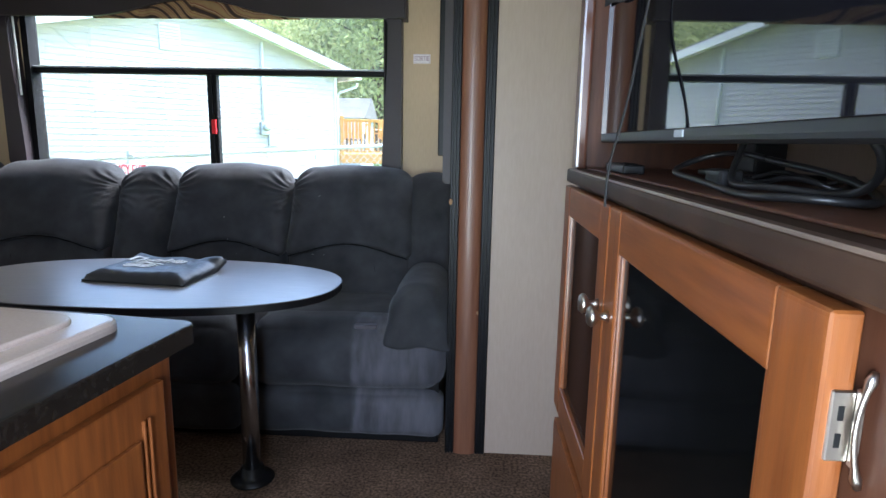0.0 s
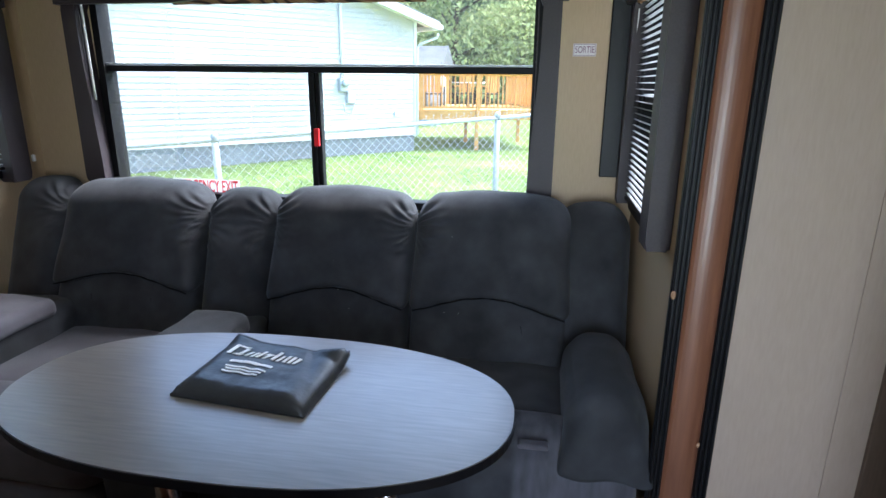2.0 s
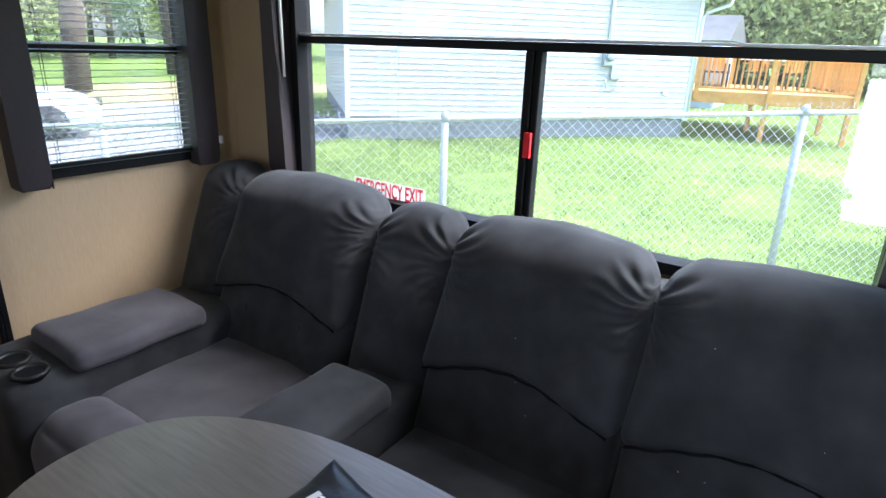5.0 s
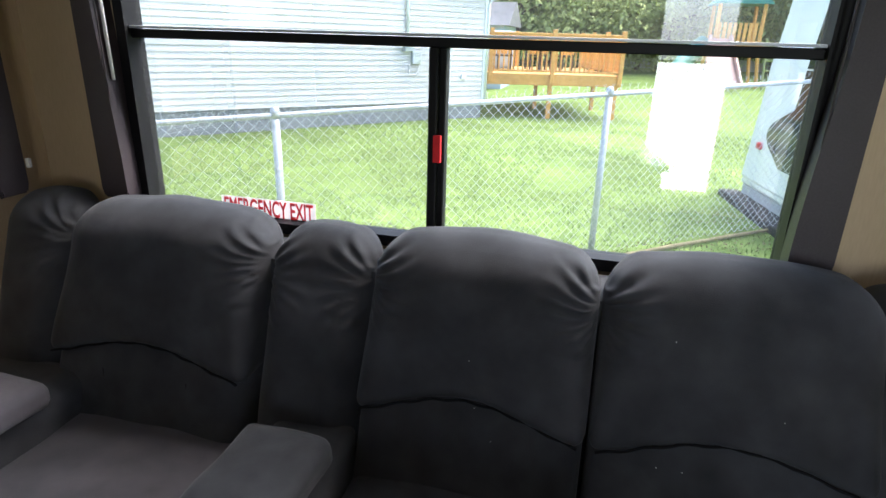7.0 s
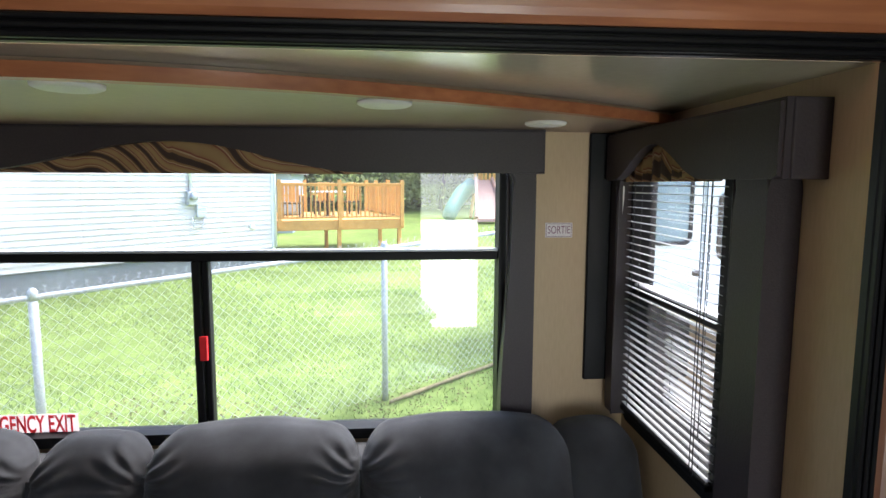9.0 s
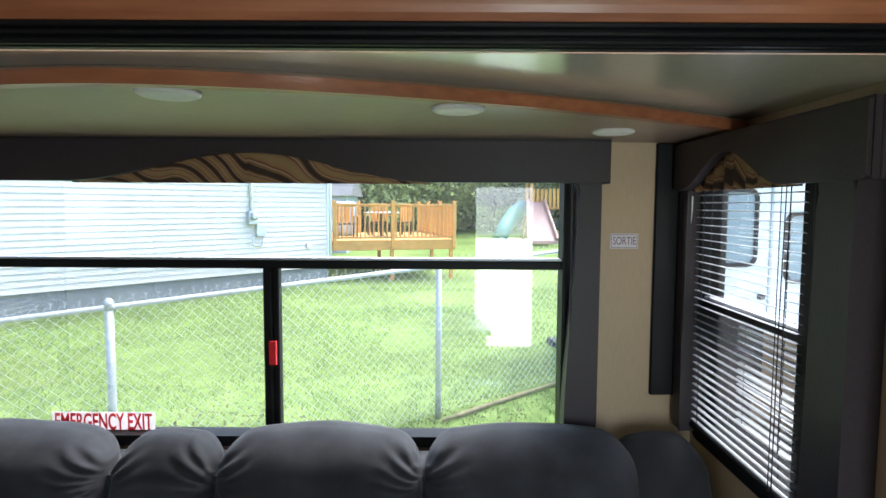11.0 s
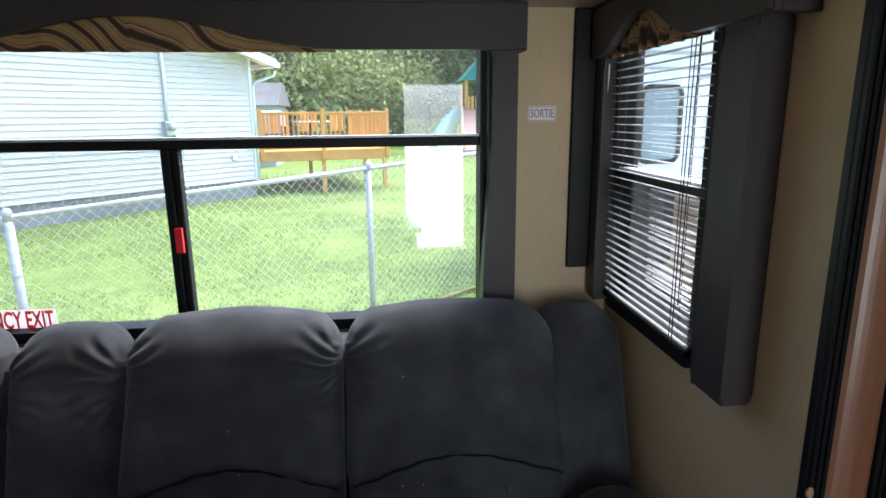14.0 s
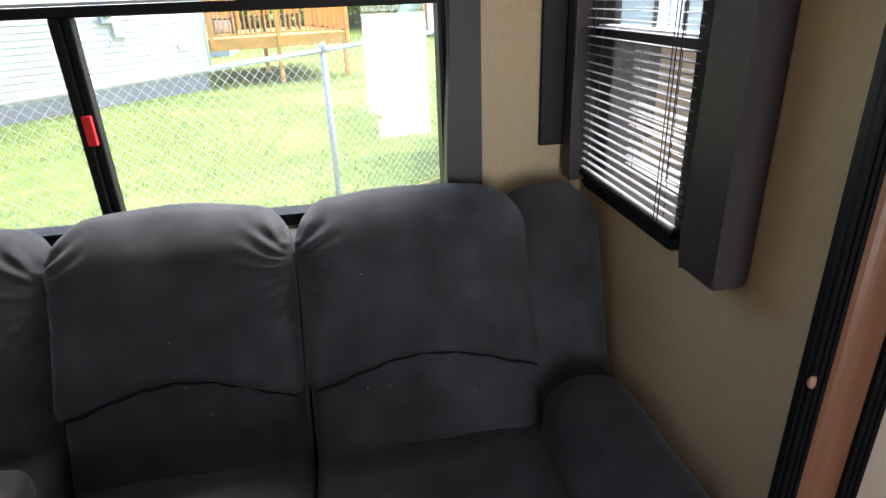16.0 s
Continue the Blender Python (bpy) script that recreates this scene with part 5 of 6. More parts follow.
part("top_rail", tube(bmesh.new(), [fpt(S0 + (S1 - S0) * i / 40, ftop(S0 + (S1 - S0) * i / 40) - 0.03) for i in range(41)], 0.021, 10), GALV, fence, smooth=True)
bm = bmesh.new()
pitch = 0.082
off = Vector((FD.y, -FD.x, 0)) * 0.036
s = S0
H = 1.50
while s < S1:
    for sgn in (1, -1):
        pts = []
        for i in range(5):
            q = s + sgn * H * 0.98 * i / 4
            q = max(S0, min(S1, q))
            b = fpt(q, 0)
            zz = ftop(q) + 0.025 - H * 0.995 * (1 - i / 4)
            pts.append(fpt(q, zz) + off * (1.0 + 0.05 * sgn))
        if (pts[0] - pts[-1]).length > 1.6:
            tube(bm, pts, 0.0021, 3)
    e = s + 0.02
    for sx in (-1, 1):
        t0 = fpt(e, ftop(e) + 0.020) + off
        tube(bm, [t0, t0 + Vector((0, 0, 0.018)), t0 + Vector((FD.x * 0.012 * sx, FD.y * 0.012 * sx, 0.036))], 0.0022, 3)
    s += pitch
tagged(part("mesh_wire", bm, WIRE, fence, "diagonal galvanised wire mesh"), kind="stuff")

# landscape timber and mulch near the window
log = thing("landscape_timber", (0.2, 7.6, ground_z(0.2, 7.6)), "weathered wooden edging log lying on the lawn", "log")
pts = [(-0.80 + 0.26 * i, 6.74 + 0.222 * i, ground_z(-0.80 + 0.26 * i, 6.74 + 0.222 * i) + 0.03) for i in range(9)]
part("trunk", tube(bmesh.new(), pts, [0.018, 0.022, 0.019, 0.022, 0.018, 0.021, 0.018, 0.017, 0.012], 9), STRAW, log, smooth=True)

# house with a gable end of lap siding
HB, HA = Vector((-3.70, 15.90)), Vector((-8.85, 10.20))
HU = (HB - HA).normalized()
HN = Vector((HU.y, -HU.x))
HW = (HB - HA).length
HZ, HF, HE = -0.30, 0.22, 3.0
PEAK = HE + 0.27 * HW / 2
def hp(u, d, z):
    """u along the gable wall, d out of it."""
    return Vector((HA.x + HU.x * u + HN.x * d, HA.y + HU.y * u + HN.y * d, z))
house = thing("house", hp(HW / 2, -4, HZ), "single-storey house with white lap siding and grey foundation", "house")
part("foundation", put(bbox(0.02, HW - 0.02, -9.0, -0.03, HZ - 0.4, HF + 0.02, 0.01, 1), lambda p: hp(*p)), FOUND, house, "grey rendered foundation")
lap = 0.115
def reach(z):
    if z <= HE:
        return 0.0, HW
    k = (z - HE) / (PEAK - HE) * HW / 2
    return k, HW - k
def board(ends):
    """One lapped course from its lower lip, upper edge and returned bottom."""
    bm = bmesh.new()
    v = [bm.verts.new(p) for p in ends]
    bm.faces.new((v[0], v[1], v[2], v[3]))
    bm.faces.new((v[4], v[5], v[1], v[0]))
    part("siding_board", bm, SIDING, house)
z = HF
while z < PEAK - 0.02:
    z1 = min(z + lap, PEAK)
    a0, b0 = reach(z)
    a1, b1 = reach(z1)
    board([hp(a0, 0.020, z), hp(b0, 0.020, z), hp(b1, 0.002, z1), hp(a1, 0.002, z1), hp(a0, -0.03, z), hp(b0, -0.03, z)])
    z = z1
z = HF
while z < HE:
    board([hp(HW + 0.016, 0, z), hp(HW + 0.016, -9.0, z), hp(HW + 0.002, -9.0, z + lap), hp(HW + 0.002, 0, z + lap), hp(HW - 0.03, 0, z), hp(HW - 0.03, -9.0, z)])
    z += lap
bm = bmesh.new()
box(bm, 0, HW - 0.02, -9.0, -0.04, HF, HE + 0.02)
part("wall", put(bm, lambda p: hp(*p)), SIDING, house)
for u in (-0.02, HW - 0.06):
    part("corner_board", put(bbox(u, u + 0.09, -0.06, 0.032, HF - 0.04, HE, 0.006, 1), lambda p: hp(*p)), TRIMW, house, "white corner board")
OV = 0.45
for sgn in (-1, 1):
    def rp(u, d, z):
        return hp(u, d, z)
    um = HW / 2
    ue = um + sgn * (um + OV)
    ze = HE - 0.27 * OV
    out = [(um, 0.42, PEAK + 0.05), (ue, 0.42, ze + 0.05), (ue, 0.42, ze + 0.15), (um, 0.42, PEAK + 0.15)]
    bm = prism(bmesh.new(), [hp(*o) for o in out], hp(0, -9.6, 0) - hp(0, 0, 0))
    part("roof", bm, SHINGLE, house, "grey shingled roof slope")
    out = [(um, 0.44, PEAK - 0.07), (ue, 0.44, ze - 0.07), (ue, 0.44, ze + 0.115), (um, 0.44, PEAK + 0.115)]
    part("rake_board", prism(bmesh.new(), [hp(*o) for o in out], hp(0, -0.03, 0) - hp(0, 0, 0)), TRIMW, house, "white rake fascia")
    out = [(um, 0.41, PEAK + 0.0), (ue, 0.41, ze + 0.0), (ue, 0.41, ze + 0.04), (um, 0.41, PEAK + 0.04)]
    part("soffit", prism(bmesh.new(), [hp(*o) for o in out], hp(0, -0.42, 0) - hp(0, 0, 0)), TRIMW, house)
    part("gutter", put(bbox(min(ue, ue + sgn * 0.11), max(ue, ue + sgn * 0.11), -9.0, 0.43, ze - 0.06, ze + 0.06, 0.02, 2), lambda p: hp(*p)), TRIMW, house, "white gutter")
dn = [hp(HW + OV + 0.05, 0.30, HE - 0.26), hp(HW + OV + 0.03, 0.28, HE - 0.36), hp(HW + 0.10, 0.06, HE - 0.52), hp(HW + 0.03, 0.05, HE - 0.62), hp(HW + 0.02, 0.05, HF)]
part("downspout", tube(bmesh.new(), dn, 0.035, 8), TRIMW, house, smooth=True)
vent = part("gable_vent", put(bbox(3.21, 3.65, 0.0, 0.05, 3.06, 3.61, 0.01, 1), lambda p: hp(*p)), TRIMW, house, "white louvred gable vent")
for k in range(8):
    part("louvre", put(bbox(3.24, 3.62, 0.045, 0.065, 3.10 + 0.062 * k, 3.13 + 0.062 * k, 0.004, 1), lambda p: hp(*p)), SIDING, vent)
mu = 5.55
meter = part("meter_box", put(bbox(mu - 0.11, mu + 0.11, 0.0, 0.14, 1.32, 1.62, 0.02, 2), lambda p: hp(*p)), GALV, house, "grey electric meter box")
part("meter_dial", put(lathe(bmesh.new(), [(0.085, 0.0), (0.085, 0.07), (0.06, 0.10), (0.0, 0.10)], (mu, 1.50, 0.13), n=18), lambda p: hp(p.x, p.z, p.y)), GALV, meter, smooth=True)
part("disconnect_box", put(bbox(mu + 0.10, mu + 0.32, 0.0, 0.10, 1.05, 1.32, 0.015, 2), lambda p: hp(*p)), GALV, meter)
part("conduit", tube(bmesh.new(), [hp(mu, 0.05, 1.6), hp(mu, 0.05, 3.5)], 0.035, 8), TRIMW, house, "white conduit", smooth=True)
part("service_cable", tube(bmesh.new(), [hp(mu, 0.07, 1.05), hp(mu + 0.02, 0.07, 0.85), hp(mu + 0.22, 0.06, 0.82), hp(mu + 0.3, 0.06, 1.05)], 0.014, 6), GALV, house, smooth=True)
part("outlet_box", put(bbox(7.0, 7.12, 0.0, 0.06, 0.72, 0.84, 0.01, 1), lambda p: hp(*p)), TRIMW, house)

# deck
KA, KB = Vector((-3.62, 15.98)), Vector((-0.50, 16.85))
KU = (KB - KA).normalized()
KN = Vector((-KU.y, KU.x))
KW, KD, KZ = (KB - KA).length, 4.2, 0.86
def kp(p): return Vector((KA.x + KU.x * p[0] + KN.x * p[1], KA.y + KU.y * p[0] + KN.y * p[1], p[2]))
deck = thing("deck", kp((KW / 2, KD / 2, HZ)), "new orange-stained wooden deck with baluster railings", "deck")
part("floor_frame", put(bbox(0, KW, 0.05, KD, KZ - 0.06, KZ - 0.028, 0.005, 1), kp), CEDAR, deck)
part("rim_joist", put(bbox(-0.02, KW + 0.02, 0.0, 0.05, KZ - 0.26, KZ - 0.005, 0.008, 1), kp), CEDAR, deck)
part("rim_joist", put(bbox(KW - 0.03, KW + 0.02, 0.05, KD, KZ - 0.26, KZ - 0.005, 0.008, 1), kp), CEDAR, deck)
def shared(name, bm, material, parent, places):
    me = mesh_of(name, bm, material)
    for m in places:
        o = new(name, me)
        o.parent = parent
        o.matrix_parent_inverse = Matrix.Translation(parent_place(parent)).inverted()
        o.matrix_basis = m
KR = math.degrees(math.atan2(KU.y, KU.x))
def km(u, d, z): return Matrix.Translation(kp((u, d, z))) @ pose(0, 0, 0, 0, 0, KR)
nb = 30
shared("board", bbox(-0.01, KW, -0.066, 0.066, 0, 0.026, 0.004, 1), CEDAR, deck, [km(0, 0.07 + 0.14 * k, KZ - 0.026) for k in range(nb)])
gz = ground_z(-2, 16.4)
shared("post", bbox(-0.05, 0.05, -0.05, 0.05, gz - 0.2, KZ - 0.06, 0.006, 1), CEDAR, deck, [km(u, d, 0) for u in (1.55, KW - 0.08) for d in (0.12, 2.2)])
shared("rail_post", bbox(-0.048, 0.048, -0.048, 0.048, -0.2, 1.02, 0.008, 1), CEDAR, deck, [km(u, -0.02, KZ) for u in (0.06, 1.55, KW - 0.04)] + [km(KW - 0.04, d, KZ) for d in (1.4, 2.8, 4.15)] + [km(u, 4.15, KZ) for u in (0.06, 1.2)])
shared("baluster", bbox(-0.017, 0.017, -0.017, 0.017, 0.04, 0.88, 0.003, 1), CEDAR, deck, [km(0.14 + 0.115 * k, 0.0, KZ) for k in range(int((KW - 0.2) / 0.115))] + [km(KW - 0.03, 0.12 + 0.115 * k, KZ) for k in range(34)] + [km(0.14 + 0.115 * k, 4.15, KZ) for k in range(10)])
for z0, z1, w in ((0.86, 0.90, 0.03), (0.90, 0.935, 0.065), (0.05, 0.09, 0.022)):
    part("rail", put(bbox(0, KW, -w, w, KZ + z0, KZ + z1, 0.006, 1), kp), CEDAR, deck)
    part("rail", put(bbox(KW - 0.03 - w, KW - 0.03 + w, 0.06, KD, KZ + z0, KZ + z1, 0.006, 1), kp), CEDAR, deck)
    part("rail", put(bbox(0, 1.25, KD - 0.05 - w, KD - 0.05 + w, KZ + z0, KZ + z1, 0.006, 1), kp), CEDAR, deck)

def patio_chair(u, d, turn):
    m = km(u, d, KZ) @ pose(0, 0, 0, 0, 0, turn)
    c = thing("patio_chair", m.translation, "brown slatted wooden patio chair on the deck", "chair", "patio chairs")
    f = lambda p: m @ Vector(p)
    part("seat", put(bbox(-0.25, 0.25, -0.24, 0.24, 0.36, 0.40, 0.01, 1), f), BARK, c)
    for k in range(5):
        part("back_slat", put(bbox(-0.22 + 0.1 * k, -0.15 + 0.1 * k, 0.22, 0.25, 0.42, 0.95, 0.006, 1), f), CEDAR, c)
    for sx in (-0.24, 0.20):
        part("arm", put(bbox(sx - 0.03, sx + 0.07, -0.25, 0.25, 0.58, 0.61, 0.006, 1), f), CEDAR, c)
        for sy in (-0.22, 0.18):
            part("leg", put(bbox(sx, sx + 0.04, sy, sy + 0.04, 0.0, 0.58, 0.004, 1), f), BARK, c)
patio_chair(0.55, 1.5, 160)
patio_chair(1.55, 2.6, 190)
patio_chair(2.25, 2.4, 210)
tb = thing("patio_table", kp((1.5, 1.5, KZ)), "round pale patio table on the deck", "table")
part("top", lathe(bmesh.new(), [(0.0, 0.68), (0.5, 0.68), (0.5, 0.71), (0.0, 0.71)], kp((1.5, 1.5, KZ)), n=28), TRIMW, tb)
part("stem", lathe(bmesh.new(), [(0.22, 0.0), (0.05, 0.05), (0.04, 0.68)], kp((1.5, 1.5, KZ)), n=14), BARK, tb)
gr = thing("covered_grill", kp((0.55, 2.6, KZ)), "grill under a pale blue cover on the deck", "grill")
part("cover", put(cushion(0.2, 0.9, 2.3, 2.8, KZ, KZ + 1.0, 0.12, 10), kp), SHEDB, gr, smooth=True)

shed = thing("garden_shed", (-6.5, 25, 0.0), "pale blue garden shed with a dark roof", "shed")
part("wall", bbox(-7.9, -4.6, 24, 27, -0.3, 2.15, 0.02, 1), SHEDB, shed)
part("roof", prism(bmesh.new(), [(-8.1, 23.8, 2.12), (-8.1, 27.2, 2.12), (-8.1, 25.5, 3.0)], (3.7, 0, 0)), SHINGLE, shed)
part("door", bbox(-6.9, -5.9, 23.96, 24.0, -0.2, 1.8, 0.01, 1), TRIMW, shed)

# playground
pg = thing("play_tower", (4.35, 31.0, 0), "wooden play tower with teal canopy and faded pink slide", "playground")
pz = 0.0
PG = Matrix.Translation((4.35, 31.0, ground_z(4.35, 31.0))) @ Matrix.Diagonal((1.35, 1.35, 1.35, 1)) @ Matrix.Translation((-2.7, -23.5, 0))
def pgp(p): return PG @ Vector(p)
for x, y in ((2.1, 23.0), (3.4, 23.0), (2.1, 24.2), (3.4, 24.2)):
    part("post", put(tube(bmesh.new(), [(x + (x - 2.75) * 0.25, y, pz), (x, y, pz + 1.3), (x, y, pz + 2.7)], 0.06, 6), pgp), CEDAR, pg)
part("platform", put(bbox(2.0, 3.5, 22.9, 24.3, pz + 1.2, pz + 1.3, 0.01, 1), pgp), CEDAR, pg)
part("canopy", put(prism(bmesh.new(), [(1.9, 22.8, pz + 2.5), (3.6, 22.8, pz + 2.5), (2.75, 22.8, pz + 3.4)], (0, 1.6, 0)), pgp), TEAL, pg, "teal canvas canopy")
for k in range(9):
    part("slat", put(bbox(2.12 + 0.15 * k, 2.22 + 0.15 * k, 22.9, 22.93, pz + 1.3, pz + 1.95, 0.004, 1), pgp), CEDAR, pg)
part("slide", put(prism(bmesh.new(), [(1.75, 21.2, pz + 0.05), (2.75, 21.2, pz + 0.05), (2.55, 22.9, pz + 1.4), (1.95, 22.9, pz + 1.4)], (0, 0.03, 0.10)), pgp), SLIDEM, pg, "faded pink plastic slide")
for sx in (0, 1):
    part("slide_side", put(tube(bmesh.new(), [(1.75 + 1.0 * sx, 21.2, pz + 0.2), (1.95 + 0.6 * sx, 22.9, pz + 1.55)], 0.06, 6), pgp), SLIDEM, pg)
part("tube_slide", put(tube(bmesh.new(), [(1.9, 23.6, pz + 1.3), (1.5, 23.3, pz + 1.0), (1.1, 22.8, pz + 0.5), (0.9, 22.3, pz + 0.2)], [0.3, 0.3, 0.28, 0.25], 12), pgp), TEAL, pg, "teal spiral slide", smooth=True)
for k in range(4):
    part("ladder_rung", put(tube(bmesh.new(), [(3.6, 22.5 + 0.1 * k, pz + 0.25 + 0.3 * k), (4.1, 22.5 + 0.1 * k, pz + 0.25 + 0.3 * k)], 0.03, 6), pgp), LEAFA, pg)
for x in (3.6, 4.1):
    part("ladder_rail", put(tube(bmesh.new(), [(x, 22.4, pz), (x, 22.9, pz + 1.5)], 0.035, 6), pgp), LEAFA, pg)

far = thing("far_house", (6, 50, 0.5), "distant low house with a grey roof among trees", "house")
part("wall", bbox(0.5, 11, 48, 54, -0.2, 2.6, 0.02, 1), SIDING, far)
part("roof", prism(bmesh.new(), [(0, 47.4, 2.5), (0, 54.6, 2.5), (0, 51, 4.6)], (11.5, 0, 0)), SHINGLE, far)
for x in (2, 5, 8):
    part("window", bbox(x, x + 1.1, 47.96, 48.0, 0.8, 1.9, 0.01, 1), TINT, far)

# neighbouring travel trailer
TA, TB2 = Vector((1.15, 7.60)), Vector((8.75, 8.70))
TU = (TB2 - TA).normalized()
TNn = Vector((-TU.y, TU.x))
def tp(p): return Vector((TA.x + TU.x * p[0] + TNn.x * p[1], TA.y + TU.y * p[0] + TNn.y * p[1], p[2]))
trailer = thing("travel_trailer", tp((3.8, 1.2, -0.4)), "white travel trailer with tinted windows and grey skirt", "trailer")
prof = [(0.14, 0.00), (0.20, -0.10), (7.4, -0.10), (7.7, 0.5), (7.7, 2.2), (7.2, 2.75), (0.62, 2.78), (0.38, 2.60), (0.25, 1.4)]
bm = prism(bmesh.new(), [(u, 0.0, z) for u, z in prof], (0, 2.26, 0))
bmesh.ops.bevel(bm, geom=bm.edges[:], offset=0.04, segments=2, affect='EDGES')
part("body", put(bm, tp), TRAILW, trailer, "white ribbed fibreglass body")
part("skirt", put(bbox(0.19, 7.6, 0.02, 2.24, -0.34, -0.08, 0.03, 2), tp), TRAILG, trailer, "grey lower skirt")
for u0, u1, z0, z1 in ((1.03, 1.58, 1.10, 1.98), (1.93, 2.55, 0.90, 1.72), (4.6, 5.6, 1.1, 1.85)):
    wdw = part("window", put(round_frame(u0, u1, z0, z1, 0.045, -0.03, 0.01, 0.12), tp), BLACKM, trailer)
    part("pane", put(bbox(u0 + 0.03, u1 - 0.03, -0.012, -0.004, z0 + 0.03, z1 - 0.03, 0.003, 1), tp), PALEPANE if u0 < 2 else TINT, wdw)
dr = part("door", put(round_frame(1.74, 2.78, 0.02, 2.08, 0.03, -0.02, 0.01, 0.12), tp), GALV, trailer, "entrance door")
part("handle", put(bbox(1.61, 1.69, -0.05, 0.0, 0.73, 0.79, 0.01, 1), tp), BLACKM, dr)
for z0, z1 in ((2.14, 2.17), (2.30, 2.34)):
    part("stripe", put(bbox(0.42, 7.3, -0.008, 0.004, z0, z1, 0.002, 1), tp), TRAILG, trailer)
part("awning", put(tube(bmesh.new(), [(0.9, -0.08, 2.62), (6.6, -0.08, 2.62)], 0.06, 10), tp), TRAILG, trailer, smooth=True)
part("lower_panel", put(bbox(0.36, 1.72, -0.010, 0.006, -0.06, 0.66, 0.004, 1), tp), PANELG, trailer, "pale grey lower side panel")
def cap_u(z):
    """How far the rear end leans in at a height."""
    return 0.14 + 0.08 * max(0.0, z) if z < 1.4 else 0.25 + 0.11 * (z - 1.4)
part("tail_light", put(bbox(0.135, 0.20, 1.84, 1.95, 0.42, 0.50, 0.01, 1), tp), REDTAB, trailer, "red clearance lamp")
out = [(1.25, 0.34), (1.30, 0.32)] + [(1.30 + 0.50 * math.sin(math.pi * k / 10) ** 0.8, 0.36 + 0.056 * k) for k in range(1, 10)] + [(1.30, 0.95), (1.25, 0.95)]
bm = bmesh.new()
fa = [bm.verts.new((cap_u(z) - 0.014, d, z)) for d, z in out]
fb = [bm.verts.new((cap_u(z) + 0.02, d, z)) for d, z in out]
bm.faces.new(fa)
bm.faces.new(fb[::-1])
for k in range(len(out)):
    j = (k + 1) % len(out)
    bm.faces.new((fa[k], fa[j], fb[j], fb[k]))
part("tail_graphic", put(bm, tp), TINT, trailer, "dark curved tail graphic")
for z0, z1 in ((0.30, 1.38), (1.40, 2.35)):
    bm = bmesh.new()
    for d, z in ((0.85, z0), (1.27, z0), (1.27, z1), (0.85, z1)):
        bm.verts.new((cap_u(z) - 0.018, d, z))
    for d, z in ((0.85, z0), (1.27, z0), (1.27, z1), (0.85, z1)):
        bm.verts.new((cap_u(z) + 0.02, d, z))
    v = list(bm.verts)
    for f in ((0, 1, 2, 3), (7, 6, 5, 4), (0, 4, 5, 1), (1, 5, 6, 2), (2, 6, 7, 3), (3, 7, 4, 0)):
        bm.faces.new([v[k] for k in f])
    part("rear_panel", put(bm, tp), TINT, trailer, "dark rear panel")
for u in (3.5, 4.3):
    wh = part("wheel", put(lathe(bmesh.new(), [(0.20, -0.12), (0.33, -0.12), (0.35, -0.08), (0.35, 0.08), (0.33, 0.12), (0.2, 0.12)], (u, 0.02, 0.02), axis='Y', n=24), lambda p: tp((p.x, p.y + 0.1, p.z))), TYRE, trailer, smooth=True)
    part("rim", put(lathe(bmesh.new(), [(0.0, -0.10), (0.2, -0.10), (0.2, 0.0), (0.0, 0.0)], (u, 0.1, 0.02), axis='Y', n=20), tp), GALV, wh)
part("bumper", put(bbox(-0.06, 0.20, 0.2, 2.36, -0.30, -0.20, 0.01, 1), tp), TYRE, trailer, "dark square bumper tube")
tj = thing("stabiliser_jack", tp((0.1, 0.35, -0.4)), "dark stabiliser jack under the trailer corner", "jack")
part("leg", put(bbox(0.05, 0.15, 0.3, 0.4, -0.38, -0.13, 0.01, 1), tp), TRAILG, tj)
part("pad", put(bbox(-0.05, 0.25, 0.2, 0.5, -0.42, -0.38, 0.01, 1), tp), TYRE, tj)

# parked car beyond the side window
CM = pose(-13.6, 5.2, ground_z(-13.6, 5.2) + 0.015, 0, 0, 75)
def cp(p): return CM @ Vector(p)
car = thing("parked_car", CM.translation, "white parked sedan on the gravel driveway", "car")
bm = prism(bmesh.new(), [(x, -0.88, z) for x, z in ((-2.2, 0.3), (2.2, 0.3), (2.25, 0.62), (2.1, 0.78), (1.1, 0.93), (-1.5, 0.95), (-2.2, 0.85))], (0, 1.76, 0))
bmesh.ops.bevel(bm, geom=bm.edges[:], offset=0.07, segments=3, affect='EDGES')
part("body", put(bm, cp), CARW, car, smooth=False)
bm = prism(bmesh.new(), [(x, -0.74, z) for x, z in ((-1.6, 0.93), (1.15, 0.91), (0.45, 1.38), (-0.9, 1.42))], (0, 1.48, 0))
bmesh.ops.bevel(bm, geom=bm.edges[:], offset=0.06, segments=2, affect='EDGES')
part("cabin", put(bm, cp), TINT, car, "dark glazed cabin")
part("roof", put(bbox(-0.88, 0.42, -0.70, 0.70, 1.37, 1.44, 0.03, 2), cp), CARW, car)
for x in (-1.35, 1.35):
    for y in (-0.80, 0.80):
        wh = part("wheel", put(lathe(bmesh.new(), [(0.18, -0.1), (0.30, -0.1), (0.32, -0.06), (0.32, 0.06), (0.30, 0.1), (0.18, 0.1)], (x, y, 0.32), axis='Y', n=22), cp), TYRE, car, smooth=True)
        part("rim", put(lathe(bmesh.new(), [(0.0, -0.09), (0.19, -0.09), (0.19, 0.09), (0.0, 0.09)], (x, y, 0.32), axis='Y', n=18), cp), GALV, wh)
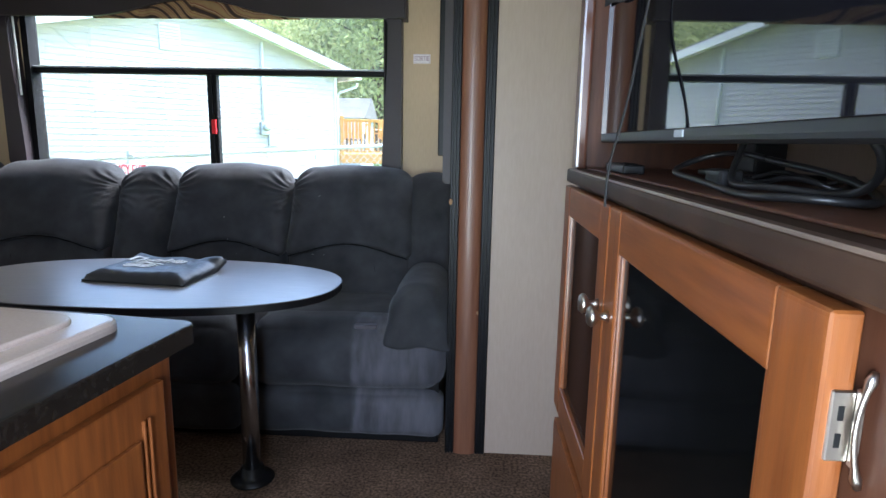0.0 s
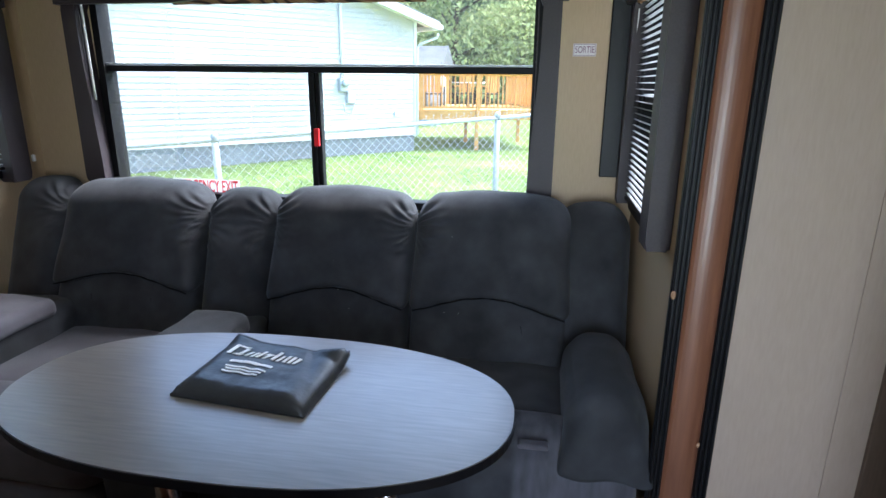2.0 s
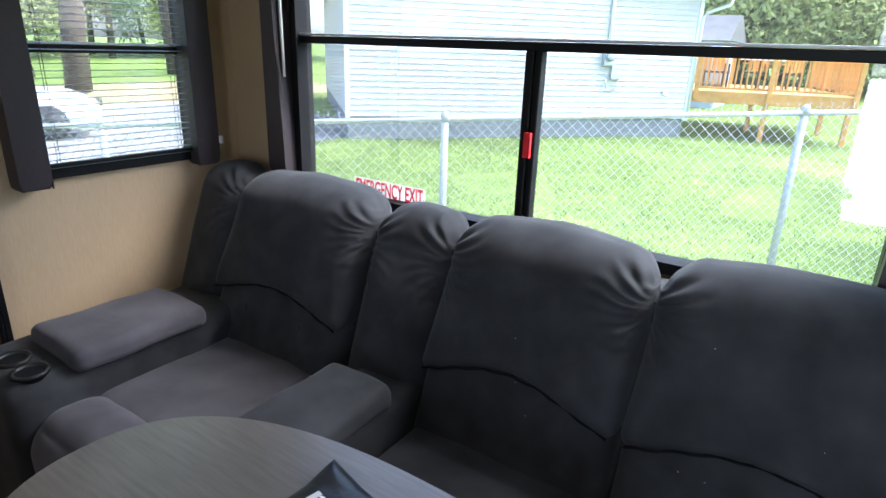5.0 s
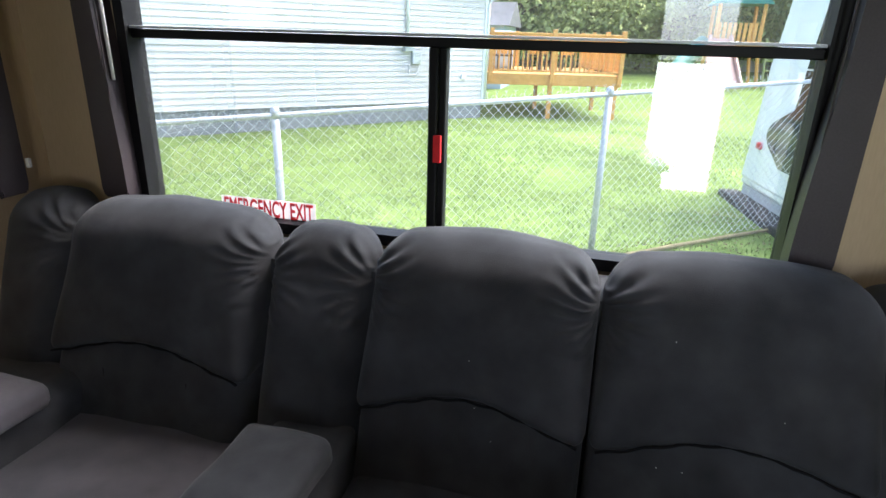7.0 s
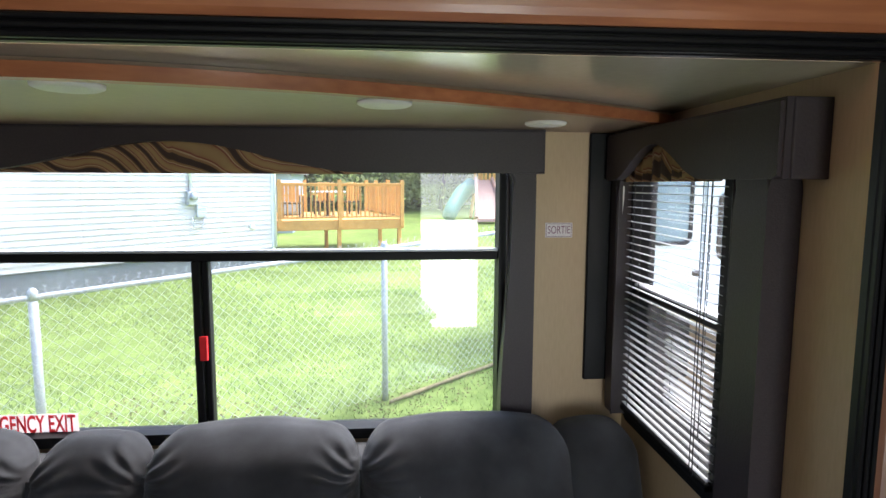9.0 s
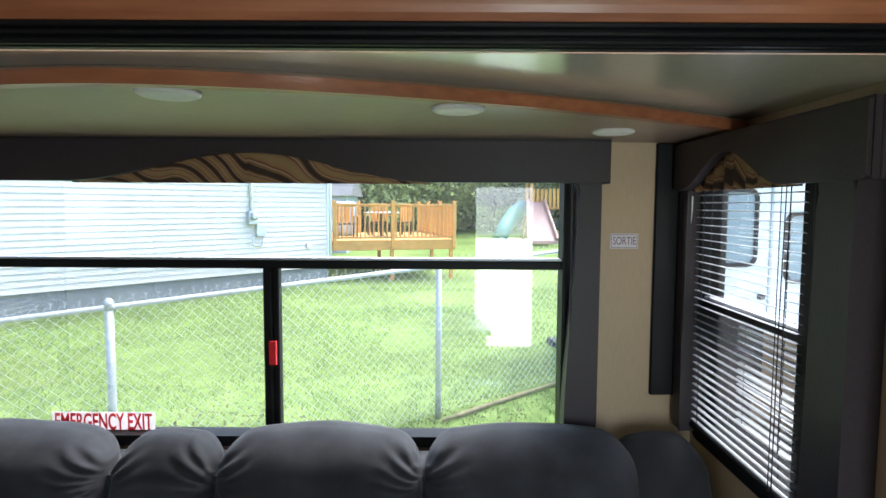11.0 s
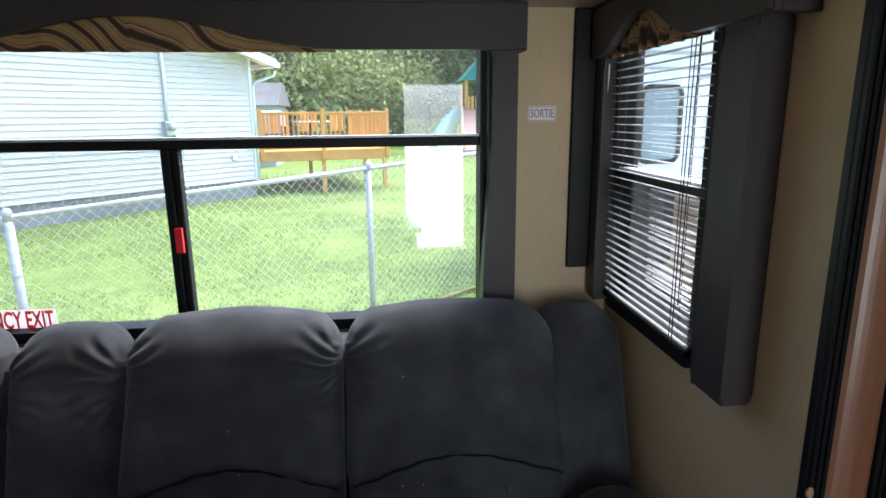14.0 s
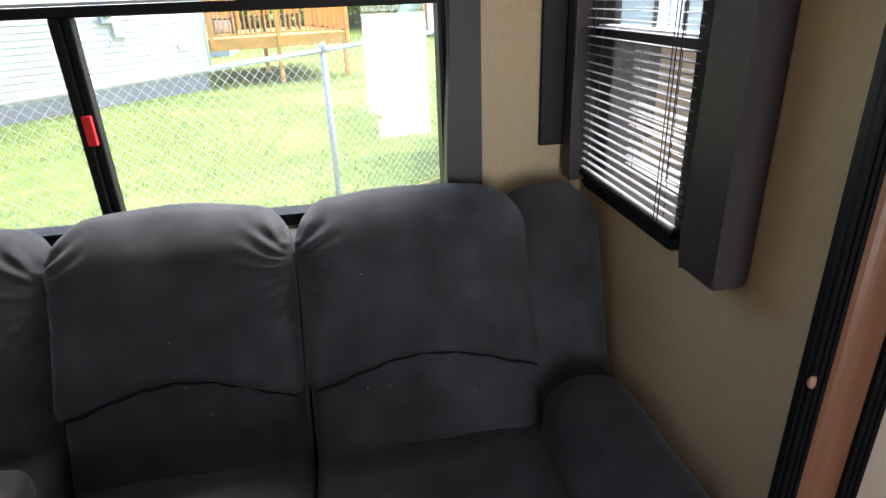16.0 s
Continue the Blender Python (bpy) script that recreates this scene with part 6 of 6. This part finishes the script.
for y in (-0.65, 0.65):
    part("headlight", put(bbox(2.12, 2.26, y - 0.16, y + 0.16, 0.60, 0.74, 0.02, 2), cp), GLASS, car)

# trees
def tree(seed, h, spread, leaf, trunk_r, count, size, bare=0.0):
    r = np.random.default_rng(seed)
    t = thing("tree", (0, 0, 0), "leafy tree with open spring crown" if leaf is LEAFA else "dark dense evergreen-toned tree", "tree", "trees behind the yard")
    bm = bmesh.new()
    tube(bm, [(0.15 * math.sin(i + seed), 0.15 * math.cos(i * 1.3), h * 0.8 * i / 6 - 0.2) for i in range(7)], [trunk_r * (1 - 0.13 * i) for i in range(7)], 7)
    tips = []
    for k in range(9):
        a, z = r.random() * 6.283, h * (max(0.25, bare) + 0.5 * (1 - bare) * r.random())
        L = spread * (0.5 + 0.5 * r.random())
        tip = (math.cos(a) * L, math.sin(a) * L, z + L * (0.3 + 0.4 * r.random()))
        tube(bm, [(0, 0, z), (tip[0] * 0.5, tip[1] * 0.5, z + (tip[2] - z) * 0.35), tip], [trunk_r * 0.4, trunk_r * 0.25, 0.02], 5)
        tips.append(tip)
    part("trunk", bm, BARK, t, smooth=True)
    cl = tips + [(spread * 0.7 * (r.random() - 0.5), spread * 0.7 * (r.random() - 0.5), h * (0.55 + 0.45 * r.random())) for _ in range(10)] + [(spread * 1.2 * (r.random() - 0.5), spread * 1.2 * (r.random() - 0.5), h * (max(0.12, bare) + 0.3 * r.random())) for _ in range(6)]
    verts, faces = [], []
    for k in range(count):
        c = cl[int(r.integers(len(cl)))]
        d = r.normal(size=3) * np.array((0.30, 0.30, 0.24)) * spread * 0.75
        p = np.array(c) + d
        a = r.normal(size=3)
        a /= np.linalg.norm(a)
        b = np.cross(a, r.normal(size=3))
        b /= np.linalg.norm(b)
        s = size * (0.5 + r.random())
        i = len(verts)
        verts += [tuple(p - a * s), tuple(p + b * s * 0.5), tuple(p + a * s), tuple(p - b * s * 0.5)]
        faces.append((i, i + 1, i + 2, i + 3))
    me = bpy.data.meshes.new("crown")
    me.from_pydata(verts, [], faces)
    me.materials.append(leaf)
    o = new("crown", me)
    o.parent = t
    return t
kinds = [tree(1, 11, 4.2, LEAFA, 0.22, 12000, 0.15), tree(2, 13, 4.6, LEAFB, 0.26, 13000, 0.15), tree(3, 9, 3.8, LEAFA, 0.18, 11000, 0.14), tree(5, 15, 4.0, LEAFB, 0.28, 13000, 0.15), tree(8, 7, 3.4, LEAFA, 0.15, 11000, 0.13), tree(11, 17, 4.5, LEAFA, 0.42, 9000, 0.12, 0.5)]
spots = []
for k in range(46):
    x = -44 + 2.05 * k
    y = 41 + 6 * rng.random() + (7 if k % 2 else 0) - 0.10 * x
    spots.append((x, y, int(rng.integers(5))))
for k in range(9):
    spots.append((-46 - 4 * rng.random(), -6 + 5 * k + 2 * rng.random(), int(rng.integers(5))))
for k in range(40):
    spots.append((-50 + 2.7 * k, 54 + 5 * rng.random() + (5 if k % 2 else 0), (1, 3, 0)[k % 3]))
for k in range(14):
    spots.append((-54 - 6 * rng.random(), -12 + 4 * k + 2 * rng.random(), (1, 3, 0)[k % 3]))
spots += [(-21.5, 11.2, 5), (-30, 12.5, 5), (-29, 19.0, 5), (-10.5, 29, 4), (-5.5, 34, 0), (-1.5, 37, 4), (2.5, 40, 2), (12, 33, 4)]
used = set()
for x, y, k in spots:
    m = pose(x, y, ground_z(x, y), 0, 0, 360 * rng.random())
    if k not in used:
        kinds[k].matrix_basis = m
        used.add(k)
    else:
        copy_thing(kinds[k], m)
